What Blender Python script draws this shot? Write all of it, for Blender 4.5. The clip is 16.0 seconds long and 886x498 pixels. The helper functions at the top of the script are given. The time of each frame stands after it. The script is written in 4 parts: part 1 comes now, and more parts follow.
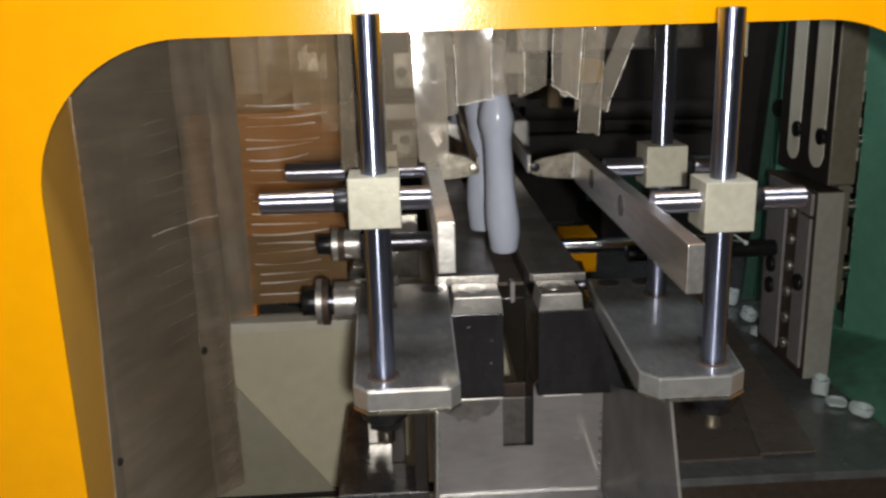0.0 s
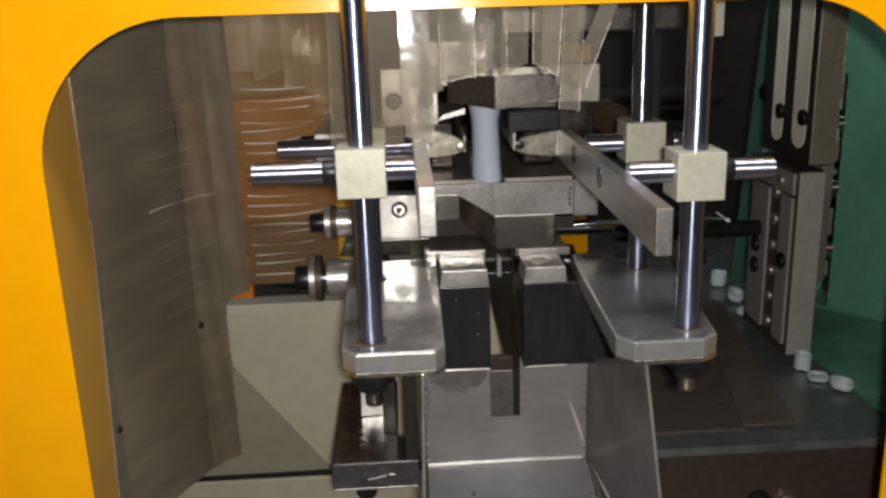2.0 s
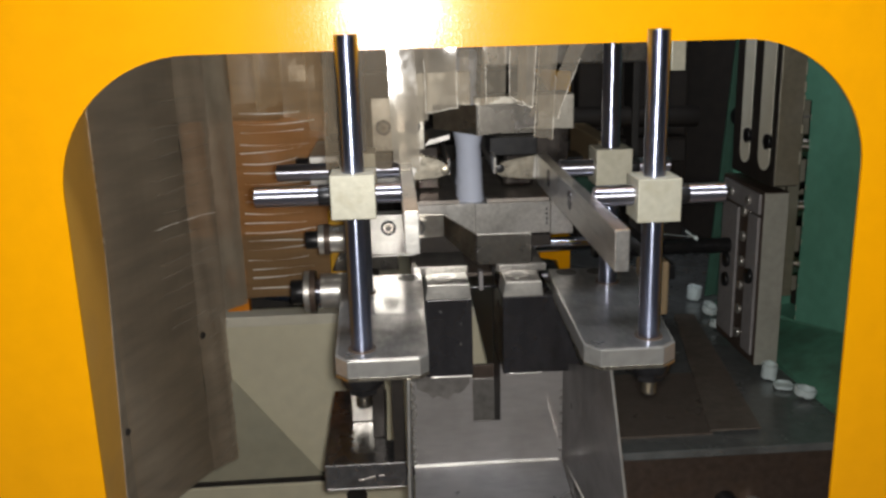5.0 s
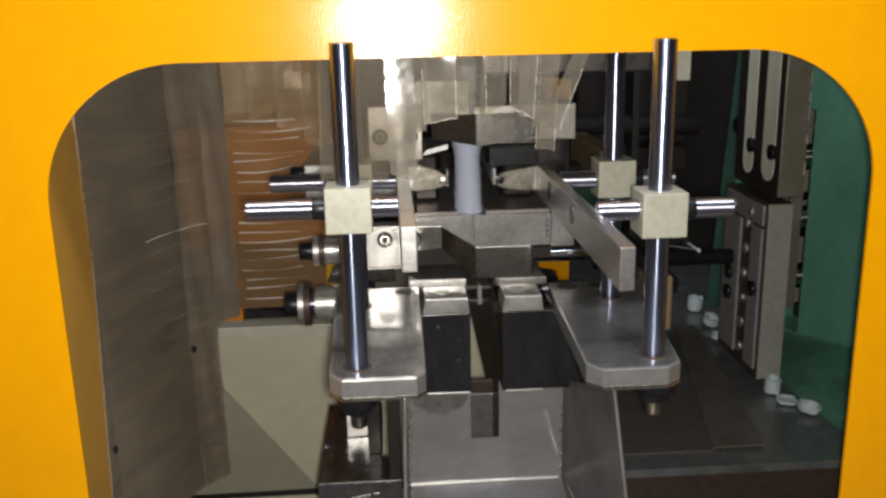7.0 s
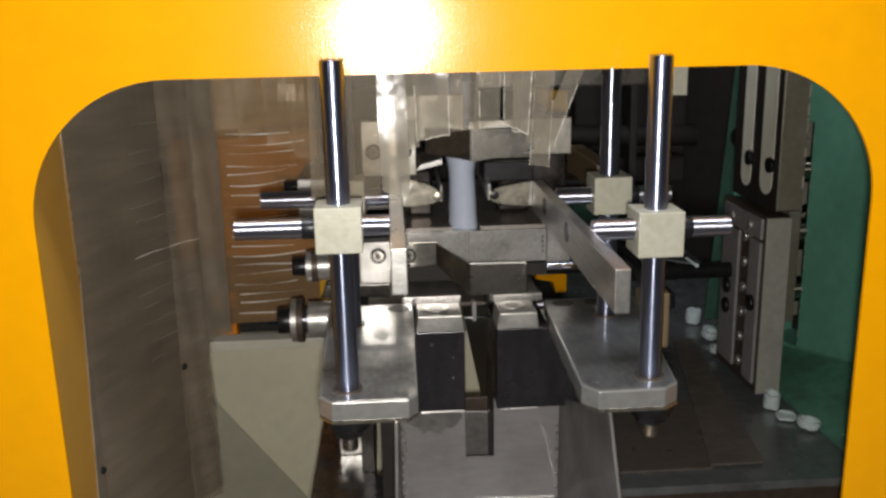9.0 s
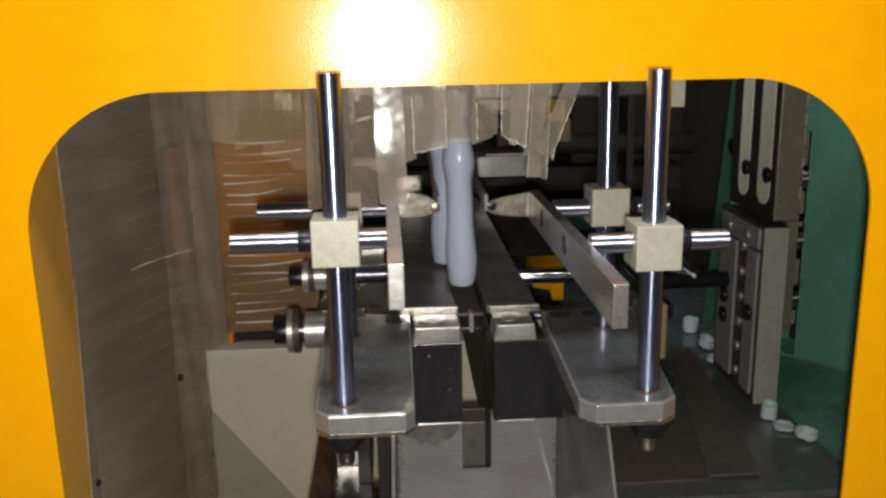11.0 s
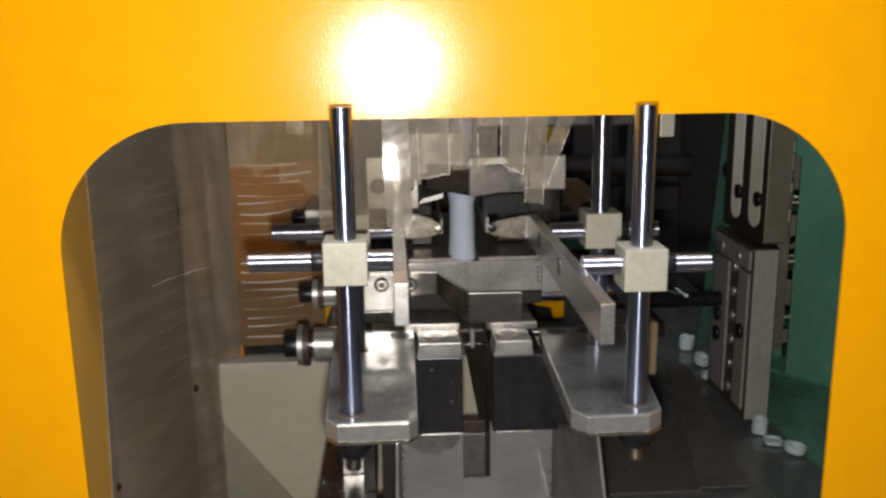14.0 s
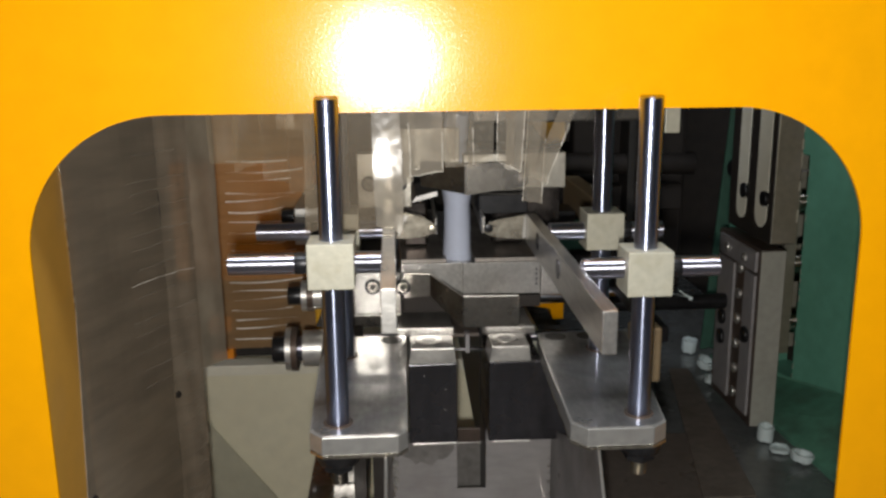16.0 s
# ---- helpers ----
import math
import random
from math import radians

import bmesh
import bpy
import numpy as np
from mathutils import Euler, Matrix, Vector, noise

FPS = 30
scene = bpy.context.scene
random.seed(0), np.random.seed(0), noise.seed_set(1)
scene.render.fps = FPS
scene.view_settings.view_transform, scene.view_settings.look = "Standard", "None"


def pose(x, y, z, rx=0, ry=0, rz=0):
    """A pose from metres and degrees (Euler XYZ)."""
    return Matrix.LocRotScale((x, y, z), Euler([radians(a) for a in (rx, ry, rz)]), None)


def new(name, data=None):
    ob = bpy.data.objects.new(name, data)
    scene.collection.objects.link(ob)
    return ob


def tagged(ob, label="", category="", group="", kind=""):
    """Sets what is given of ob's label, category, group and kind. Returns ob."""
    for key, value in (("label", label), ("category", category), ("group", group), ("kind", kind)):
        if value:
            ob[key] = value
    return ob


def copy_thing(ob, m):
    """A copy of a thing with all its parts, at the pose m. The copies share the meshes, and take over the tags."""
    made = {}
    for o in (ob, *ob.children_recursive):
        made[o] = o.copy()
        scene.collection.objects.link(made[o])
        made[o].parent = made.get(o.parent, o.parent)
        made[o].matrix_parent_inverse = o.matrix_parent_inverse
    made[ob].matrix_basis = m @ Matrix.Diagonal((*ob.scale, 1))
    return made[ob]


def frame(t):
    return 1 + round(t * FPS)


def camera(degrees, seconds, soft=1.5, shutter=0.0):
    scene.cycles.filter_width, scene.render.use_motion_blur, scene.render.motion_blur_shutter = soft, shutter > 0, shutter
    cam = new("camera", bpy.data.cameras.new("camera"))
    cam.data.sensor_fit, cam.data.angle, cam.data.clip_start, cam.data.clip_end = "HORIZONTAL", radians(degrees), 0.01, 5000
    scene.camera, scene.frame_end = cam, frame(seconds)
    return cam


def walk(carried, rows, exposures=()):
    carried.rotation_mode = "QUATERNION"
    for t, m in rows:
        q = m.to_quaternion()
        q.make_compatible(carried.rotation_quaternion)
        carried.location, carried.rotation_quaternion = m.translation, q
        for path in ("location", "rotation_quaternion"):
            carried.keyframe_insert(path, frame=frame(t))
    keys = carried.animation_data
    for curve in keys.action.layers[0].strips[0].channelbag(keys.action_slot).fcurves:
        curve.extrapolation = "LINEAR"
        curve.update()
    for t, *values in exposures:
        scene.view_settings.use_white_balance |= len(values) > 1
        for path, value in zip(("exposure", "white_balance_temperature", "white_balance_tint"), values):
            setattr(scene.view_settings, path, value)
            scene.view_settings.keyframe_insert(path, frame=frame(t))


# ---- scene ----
cam = camera(53.0, 16.0, 2.7, 0.9)
# seconds, place, yaw, pitch, lean of the hand-held camera
ROWS = [
    (0.0, 0.0151, 0.0089, 1.2522, -2.420, -15.616, -1.612),
    (0.5, 0.0115, -0.0089, 1.2516, -2.201, -15.866, -1.782),
    (1.0, 0.0136, -0.0279, 1.2444, -2.192, -16.136, -1.754),
    (1.5, 0.0186, -0.0306, 1.2452, -2.163, -16.076, -1.731),
    (2.0, 0.0257, -0.0275, 1.2409, -2.424, -16.025, -1.811),
    (2.5, 0.0259, -0.0379, 1.2477, -2.521, -15.907, -1.893),
    (3.0, 0.0268, -0.0592, 1.2468, -2.603, -15.867, -1.947),
    (3.5, 0.0289, -0.0862, 1.2535, -2.882, -15.842, -1.649),
    (4.0, 0.0286, -0.1039, 1.2577, -3.028, -15.555, -1.579),
    (6.5, 0.0306, -0.0846, 1.2689, -3.150, -14.929, -1.346),
    (7.0, 0.0299, -0.0739, 1.2665, -3.250, -14.843, -1.240),
    (7.5, 0.0274, -0.0735, 1.2751, -3.207, -14.702, -1.251),
    (8.0, 0.0303, -0.0709, 1.2753, -3.197, -14.616, -1.278),
    (8.5, 0.0347, -0.0629, 1.2745, -3.246, -14.445, -1.284),
    (9.0, 0.0371, -0.0576, 1.2737, -3.318, -14.416, -1.241),
    (9.5, 0.0368, -0.0577, 1.2781, -3.465, -14.333, -1.285),
    (10.0, 0.0369, -0.0506, 1.2772, -3.550, -14.311, -1.159),
    (12.5, 0.0388, -0.0710, 1.2910, -3.492, -13.719, -1.057),
    (13.0, 0.0402, -0.0840, 1.2946, -3.478, -13.598, -0.940),
    (13.5, 0.0403, -0.0993, 1.2982, -3.346, -13.336, -0.893),
    (14.0, 0.0367, -0.1092, 1.2989, -3.198, -13.094, -0.773),
    (14.5, 0.0433, -0.1060, 1.2927, -3.252, -13.130, -0.724),
    (15.0, 0.0485, -0.0784, 1.2855, -3.421, -13.296, -0.651),
    (15.5, 0.0476, -0.0562, 1.2880, -3.294, -13.264, -0.558),
    (16.0, 0.0465, -0.0616, 1.2911, -3.197, -13.232, -0.591),
]
walk(cam, [(t, pose(x, y, z, 0, 0, yaw) @ pose(0, 0, 0, 90 + pitch) @ pose(0, 0, 0, 0, 0, lean))
           for t, x, y, z, yaw, pitch, lean in ROWS])

# ---- light: the small white lamp beside the lens, and a dim hall ----
world = bpy.data.worlds.new("hall_air")
scene.world = world
world.use_nodes = True
world.node_tree.nodes["Background"].inputs[0].default_value = (0.8, 0.9, 1.0, 1)
world.node_tree.nodes["Background"].inputs[1].default_value = 0.062

flash = new("phone_lamp", bpy.data.lights.new("phone_lamp", "SPOT"))
flash.data.spot_size, flash.data.spot_blend = radians(140), 1.0
flash.data.energy, flash.data.color, flash.data.shadow_soft_size = 28.0, (1.0, 0.97, 0.92), 0.012
flash.matrix_world = pose(0.038, -0.078, 1.258, 0, 0, -4) @ pose(0, 0, 0, 90 - 15)

hall_lamp = new("hall_lamp", bpy.data.lights.new("hall_lamp", "AREA"))
hall_lamp.data.energy, hall_lamp.data.color = 54.0, (0.86, 0.92, 1.0)
hall_lamp.data.shape, hall_lamp.data.size, hall_lamp.data.size_y = "RECTANGLE", 1.6, 0.25
hall_lamp.matrix_world = pose(0.0, 0.05, 3.14)


# ---- materials ----
def material(name, colour, rough=0.5, metal=0.0, grain=0.0, scale=60.0, bump=0.0, bump_scale=300.0, stretch=(1, 1, 1),
             wear=0.0, wear_scale=6.0, wear_colour=(0.1, 0.07, 0.05), rough_var=0.0, coat=0.0, specular=0.5, mirror=0.0):
    """A surface with variation at two scales: grain (fine) and wear (coarse stains), and fine relief."""
    m = bpy.data.materials.new(name)
    m.use_nodes = True
    n, l = m.node_tree.nodes, m.node_tree.links
    b = n["Principled BSDF"]
    b.inputs["Roughness"].default_value, b.inputs["Metallic"].default_value = rough, metal
    b.inputs["Coat Weight"].default_value, b.inputs["Coat Roughness"].default_value = coat, 0.12
    b.inputs["Specular IOR Level"].default_value = specular
    co = n.new("ShaderNodeTexCoord")
    mp = n.new("ShaderNodeMapping")
    mp.inputs["Scale"].default_value = stretch
    l.new(co.outputs["Object"], mp.inputs["Vector"])
    fine, coarse = n.new("ShaderNodeTexNoise"), n.new("ShaderNodeTexNoise")
    fine.inputs["Scale"].default_value, fine.inputs["Detail"].default_value = scale, 4
    coarse.inputs["Scale"].default_value, coarse.inputs["Detail"].default_value = wear_scale, 6
    l.new(mp.outputs[0], fine.inputs["Vector"])
    l.new(co.outputs["Object"], coarse.inputs["Vector"])
    r1 = n.new("ShaderNodeMapRange")
    r1.inputs["To Min"].default_value, r1.inputs["To Max"].default_value = 1 - grain, 1 + grain
    r1.inputs["From Min"].default_value, r1.inputs["From Max"].default_value = 0.3, 0.7
    l.new(fine.outputs["Fac"], r1.inputs["Value"])
    mul = n.new("ShaderNodeVectorMath")
    mul.operation = "SCALE"
    mul.inputs[0].default_value = colour
    l.new(r1.outputs[0], mul.inputs["Scale"])
    mix = n.new("ShaderNodeMix")
    mix.data_type = "RGBA"
    r2 = n.new("ShaderNodeMapRange")
    r2.inputs["From Min"].default_value, r2.inputs["From Max"].default_value = 0.5, 0.72
    r2.inputs["To Max"].default_value = wear
    l.new(coarse.outputs["Fac"], r2.inputs["Value"])
    l.new(r2.outputs[0], mix.inputs["Factor"])
    l.new(mul.outputs[0], mix.inputs["A"])
    mix.inputs["B"].default_value = (*wear_colour, 1)
    l.new(mix.outputs["Result"], b.inputs["Base Color"])
    if rough_var:
        r3 = n.new("ShaderNodeMapRange")
        r3.inputs["From Min"].default_value, r3.inputs["From Max"].default_value = 0.3, 0.7
        r3.inputs["To Min"].default_value, r3.inputs["To Max"].default_value = max(0.02, rough - rough_var), rough + rough_var
        l.new(coarse.outputs["Fac"], r3.inputs["Value"])
        l.new(r3.outputs[0], b.inputs["Roughness"])
    if bump:
        bn, bp = n.new("ShaderNodeTexNoise"), n.new("ShaderNodeBump")
        bn.inputs["Scale"].default_value = bump_scale
        bn.inputs["Detail"].default_value = 2
        l.new(mp.outputs[0], bn.inputs["Vector"])
        bp.inputs["Strength"].default_value, bp.inputs["Distance"].default_value = bump, 0.0004
        l.new(bn.outputs["Fac"], bp.inputs["Height"])
        l.new(bp.outputs[0], b.inputs["Normal"])
    if mirror:
        # a polished share of the surface beside the hazy rest
        gloss, both = n.new("ShaderNodeBsdfAnisotropic"), n.new("ShaderNodeMixShader")
        gloss.inputs["Roughness"].default_value = 0.06
        l.new(mix.outputs["Result"], gloss.inputs["Color"])
        smudge = n.new("ShaderNodeMapRange")
        smudge.inputs["From Min"].default_value, smudge.inputs["From Max"].default_value = 0.36, 0.64
        smudge.inputs["To Min"].default_value, smudge.inputs["To Max"].default_value = mirror * 0.3, min(0.95, mirror * 1.7)
        l.new(coarse.outputs["Fac"], smudge.inputs["Value"])
        l.new(smudge.outputs[0], both.inputs[0])
        l.new(b.outputs[0], both.inputs[1])
        l.new(gloss.outputs[0], both.inputs[2])
        l.new(both.outputs[0], n["Material Output"].inputs["Surface"])
    return m


def clear_plastic(name, colour, body, rough=0.15, bump=0.3, bump_scale=40.0, stretch=(1, 1, 1), tint=(0.8, 0.8, 0.78)):
    """Thin clear sheet: mostly see-through, with a milky body and a gloss."""
    m = material(name, colour, rough=rough, grain=0.15, scale=25, bump=bump, bump_scale=bump_scale, stretch=stretch,
                 wear=0.3, wear_scale=9, wear_colour=[c * 0.75 for c in colour])
    n, l = m.node_tree.nodes, m.node_tree.links
    clear, mix = n.new("ShaderNodeBsdfTransparent"), n.new("ShaderNodeMixShader")
    clear.inputs[0].default_value = (*tint, 1)
    mix.inputs[0].default_value = body
    l.new(clear.outputs[0], mix.inputs[1])
    l.new(n["Principled BSDF"].outputs[0], mix.inputs[2])
    l.new(mix.outputs[0], n["Material Output"].inputs["Surface"])
    return m


YELLOW = material("yellow_paint", (0.95, 0.395, 0.0), 0.19, grain=0.03, scale=30, bump=0.28, bump_scale=520, wear=0.12, wear_scale=2.5,
                  wear_colour=(0.80, 0.30, 0.0))
RETURN = material("grimy_return", (0.64, 0.325, 0.05), 0.35, grain=0.05, scale=30, wear=0.5, wear_scale=9, wear_colour=(0.46, 0.26, 0.09))
CHROME = material("chromed_steel", (0.78, 0.79, 0.84), 0.13, 1.0, grain=0.04, scale=200, rough_var=0.03)


def ground_round(name, axis, colour, rough):
    """Chromed bar, ground round its axis, so that a light draws out into a line along it."""
    m = material(name, colour, rough, 1.0, grain=0.04, scale=200)
    n, l = m.node_tree.nodes, m.node_tree.links
    tangent = n.new("ShaderNodeTangent")
    tangent.direction_type, tangent.axis = "RADIAL", axis
    b = n["Principled BSDF"]
    b.inputs["Anisotropic"].default_value, b.inputs["Anisotropic Rotation"].default_value = 0.99, 0.25
    l.new(tangent.outputs[0], b.inputs["Tangent"])
    return m


RODDARK = ground_round("dark_guide_rod", "X", (0.34, 0.29, 0.26), 0.26)
POST, CROSS = ground_round("ground_chrome_post", "Z", (0.33, 0.36, 0.48), 0.28), ground_round("ground_chrome_rod", "X", (0.60, 0.60, 0.70), 0.44)
STEEL = material("ground_steel", (0.58, 0.56, 0.53), 0.31, 0.95, grain=0.14, scale=240, bump=0.25, bump_scale=500, stretch=(1, 0.12, 1),
                 wear=0.10, wear_scale=40, wear_colour=(0.42, 0.41, 0.40), rough_var=0.03)
POLISH = material("polished_plate", (0.57, 0.56, 0.55), 0.36, 0.90, grain=0.14, scale=240, bump=0.06, bump_scale=90, stretch=(1, 0.3, 1), mirror=0.28,
                  wear=0.4, wear_scale=22, wear_colour=(0.40, 0.39, 0.37), rough_var=0.10)
BRIGHT = material("milled_steel", (0.66, 0.64, 0.60), 0.36, 0.85, grain=0.08, scale=180, bump=0.4, bump_scale=260, wear=0.3, wear_scale=40,
                  wear_colour=(0.46, 0.44, 0.40), rough_var=0.1)
DARK = material("oiled_dark_steel", (0.150, 0.144, 0.154), 0.30, 0.95, mirror=0.35, grain=0.14, scale=60, bump=0.15, bump_scale=160, stretch=(1, 1, 0.25), wear=0.6, wear_scale=14,
                wear_colour=(0.060, 0.056, 0.055), rough_var=0.09)
SKIN = material("oiled_top_face", (0.45, 0.405, 0.365), 0.42, 0.9, mirror=0.18, grain=0.15, scale=110, bump=0.10, bump_scale=180, stretch=(1, 0.15, 1), wear=0.4, wear_scale=20,
                wear_colour=(0.25, 0.22, 0.195), rough_var=0.08)
# steel coloured near-black to paint in the shade of the jaw recess
CAVE = material("recess_dark_steel", (0.060, 0.052, 0.048), 0.30, 0.95, grain=0.25, scale=90, bump=0.2, bump_scale=120, wear=0.4, wear_scale=25,
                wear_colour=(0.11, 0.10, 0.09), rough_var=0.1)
SHEET = material("stainless_sheet", (0.49, 0.465, 0.455), 0.36, 0.62, mirror=0.16, grain=0.07, scale=160, bump=0.25, bump_scale=350, stretch=(0.2, 1, 1),
                 wear=0.40, wear_scale=11, wear_colour=(0.36, 0.335, 0.315), rough_var=0.12)
SHELF = material("smeared_dark_plate", (0.33, 0.32, 0.315), 0.30, 0.95, mirror=0.4, grain=0.2, scale=90, bump=0.2, bump_scale=120, wear=0.5, wear_scale=16,
                 wear_colour=(0.20, 0.19, 0.185), rough_var=0.1)
CUBE = material("nickel_plated_block", (0.47, 0.45, 0.36), 0.42, 0.3, grain=0.08, scale=150, bump=0.3, bump_scale=300, wear=0.6,
                wear_scale=45, wear_colour=(0.33, 0.30, 0.21), rough_var=0.08)
BLACK = material("black_oxide", (0.02, 0.02, 0.022), 0.35, 0.5, grain=0.3, scale=120, wear=0.3, wear_scale=70, wear_colour=(0.06, 0.055, 0.05))
NEARBLACK = material("near_black_paint", (0.027, 0.024, 0.021), 0.6, grain=0.3, scale=30, wear=0.5, wear_scale=8, wear_colour=(0.04, 0.03, 0.025))
GREEN = material("green_paint", (0.14, 0.36, 0.26), 0.24, grain=0.06, scale=50, bump=0.12, bump_scale=60, wear=0.4, wear_scale=7,
                 wear_colour=(0.08, 0.25, 0.17))
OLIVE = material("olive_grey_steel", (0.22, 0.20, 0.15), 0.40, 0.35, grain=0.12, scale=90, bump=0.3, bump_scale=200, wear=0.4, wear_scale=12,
                 wear_colour=(0.30, 0.29, 0.26), rough_var=0.1)
TABLE = material("oily_table", (0.19, 0.20, 0.20), 0.26, 0.4, grain=0.15, scale=60, bump=0.2, bump_scale=70, wear=0.6, wear_scale=11,
                 wear_colour=(0.06, 0.055, 0.05), rough_var=0.12)
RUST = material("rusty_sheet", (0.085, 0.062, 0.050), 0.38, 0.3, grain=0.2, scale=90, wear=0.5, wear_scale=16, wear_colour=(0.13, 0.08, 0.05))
ORANGE = material("orange_paint", (0.90, 0.30, 0.02), 0.4, grain=0.06, scale=30, wear=0.3, wear_scale=6, wear_colour=(0.55, 0.17, 0.02))
BEIGE = material("beige_paint", (0.85, 0.80, 0.60), 0.45, grain=0.04, scale=40, bump=0.2, bump_scale=250, wear=0.25, wear_scale=5,
                 wear_colour=(0.68, 0.63, 0.46))
BRASS = material("worn_nickel_plate", (0.50, 0.455, 0.37), 0.30, 0.95, mirror=0.25, grain=0.2, scale=120, bump=0.8, bump_scale=90, wear=0.65, wear_scale=45,
                 wear_colour=(0.34, 0.31, 0.25), rough_var=0.1)
BOTTLE = material("milky_plastic", (0.53, 0.57, 0.69), 0.22, grain=0.03, scale=80, bump=0.2, bump_scale=120, wear=0.2, wear_scale=30,
                  wear_colour=(0.50, 0.53, 0.65))
HAZE = clear_plastic("old_clear_strip", (0.46, 0.375, 0.265), 0.32, rough=0.4, bump=0.4, bump_scale=30, tint=(0.95, 0.93, 0.90))
THIN = clear_plastic("thin_yellowed_strip", (0.46, 0.37, 0.25), 0.17, rough=0.25, bump=0.5, bump_scale=30, tint=(0.95, 0.92, 0.86))
CLEAR = clear_plastic("newer_clear_strip", (0.66, 0.60, 0.50), 0.26, rough=0.07, bump=0.9, bump_scale=30, tint=(0.94, 0.92, 0.89))
PVC = clear_plastic("clear_strip", (0.64, 0.58, 0.49), 0.42, rough=0.07, bump=0.9, bump_scale=30, tint=(0.93, 0.91, 0.87))
FILM = clear_plastic("smoky_curtain", (0.335, 0.272, 0.200), 0.69, rough=0.34, bump=0.5, bump_scale=26, stretch=(0.4, 0.4, 2.5), tint=(0.92, 0.89, 0.83))
PALEFILM = clear_plastic("pale_smoky_curtain", (0.352, 0.287, 0.214), 0.71, rough=0.34, bump=0.6, bump_scale=26, stretch=(0.4, 0.4, 2.5), tint=(0.92, 0.89, 0.83))
AMBER = clear_plastic("amber_strip", (0.43, 0.37, 0.285), 0.80, rough=0.34, bump=0.3, bump_scale=26, tint=(0.85, 0.75, 0.62))
WRAP = clear_plastic("brown_film", (0.64, 0.42, 0.22), 0.50, rough=0.2, bump=0.6, bump_scale=20, stretch=(0.3, 0.3, 3), tint=(0.8, 0.68, 0.55))
# near-white, paints the gleam on plastic creases and cut edges
CREASE = material("plastic_gleam", (0.95, 0.90, 0.80), 0.18, grain=0.1, scale=60)
CONCRETE = material("concrete", (0.16, 0.155, 0.15), 0.8, grain=0.15, scale=20, wear=0.4, wear_scale=2, wear_colour=(0.10, 0.095, 0.09))
PLASTER = material("plaster", (0.55, 0.56, 0.56), 0.85, grain=0.06, scale=12, wear=0.3, wear_scale=1.5, wear_colour=(0.42, 0.42, 0.41))
SIDE = material("worn_grey_plate", (0.30, 0.285, 0.288), 0.42, 0.15, grain=0.1, scale=80, bump=0.3, bump_scale=160, wear=0.4, wear_scale=14,
                wear_colour=(0.16, 0.145, 0.135))
RAIL = material("rubbed_rail", (0.34, 0.32, 0.30), 0.40, 0.75, mirror=0.15, grain=0.15, scale=110, bump=0.15, bump_scale=140, stretch=(1, 0.12, 1), wear=0.4, wear_scale=14,
                wear_colour=(0.24, 0.22, 0.20), rough_var=0.08)
FOOT = material("worn_foot_edge", (0.37, 0.36, 0.34), 0.34, 0.65, grain=0.12, scale=120, bump=0.4, bump_scale=120, wear=0.6, wear_scale=30, wear_colour=(0.26, 0.25, 0.235), rough_var=0.08)
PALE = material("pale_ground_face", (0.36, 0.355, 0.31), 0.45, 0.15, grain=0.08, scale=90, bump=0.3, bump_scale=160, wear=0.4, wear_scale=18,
                wear_colour=(0.25, 0.25, 0.21))
STAIN = material("oil_film", (0.26, 0.245, 0.23), 0.3, 0.5, grain=0.15, scale=120, wear=0.4, wear_scale=50, wear_colour=(0.13, 0.12, 0.12))
PLANK = material("rusty_plank", (0.17, 0.142, 0.120), 0.45, 0.2, grain=0.2, scale=70, wear=0.5, wear_scale=18, wear_colour=(0.08, 0.055, 0.04))
GUARD = material("dull_bent_steel", (0.25, 0.232, 0.205), 0.30, 0.95, mirror=0.3, grain=0.1, scale=150, bump=0.3, bump_scale=240, wear=0.3, wear_scale=40,
                 wear_colour=(0.2, 0.185, 0.16), rough_var=0.08)
TAN = material("tan_block", (0.30, 0.22, 0.13), 0.35, 0.3, grain=0.08, scale=90, wear=0.3, wear_scale=20, wear_colour=(0.2, 0.14, 0.08))
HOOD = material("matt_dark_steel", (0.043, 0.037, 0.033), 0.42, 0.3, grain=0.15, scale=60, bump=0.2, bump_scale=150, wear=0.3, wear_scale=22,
                wear_colour=(0.085, 0.075, 0.065))
SHADEBEIGE = material("shaded_beige", (0.50, 0.48, 0.36), 0.5, grain=0.06, scale=40, wear=0.4, wear_scale=9, wear_colour=(0.40, 0.38, 0.28))
# green darkened for the shade at the back, used on drape and panel
SHADEGREEN = material("shaded_dark_green", (0.030, 0.088, 0.058), 0.6, grain=0.15, scale=50, wear=0.4, wear_scale=12, wear_colour=(0.02, 0.05, 0.035))
MILK = clear_plastic("translucent_scrap", (0.80, 0.89, 0.90), 0.70, rough=0.3, bump=0.4, bump_scale=90, tint=(0.8, 0.88, 0.86))
FAINT = clear_plastic("faint_crease", (0.50, 0.44, 0.36), 0.36, rough=0.25, tint=(0.95, 0.93, 0.90))
BACKING = material("brown_backing_paint", (0.36, 0.27, 0.17), 0.5, grain=0.1, scale=25, wear=0.4, wear_scale=7, wear_colour=(0.26, 0.19, 0.12))
COVER = material("stained_brown_sheet", (0.17, 0.140, 0.120), 0.34, 0.3, grain=0.12, scale=90, bump=0.2, bump_scale=120, wear=0.5, wear_scale=16, wear_colour=(0.11, 0.085, 0.07), rough_var=0.08)
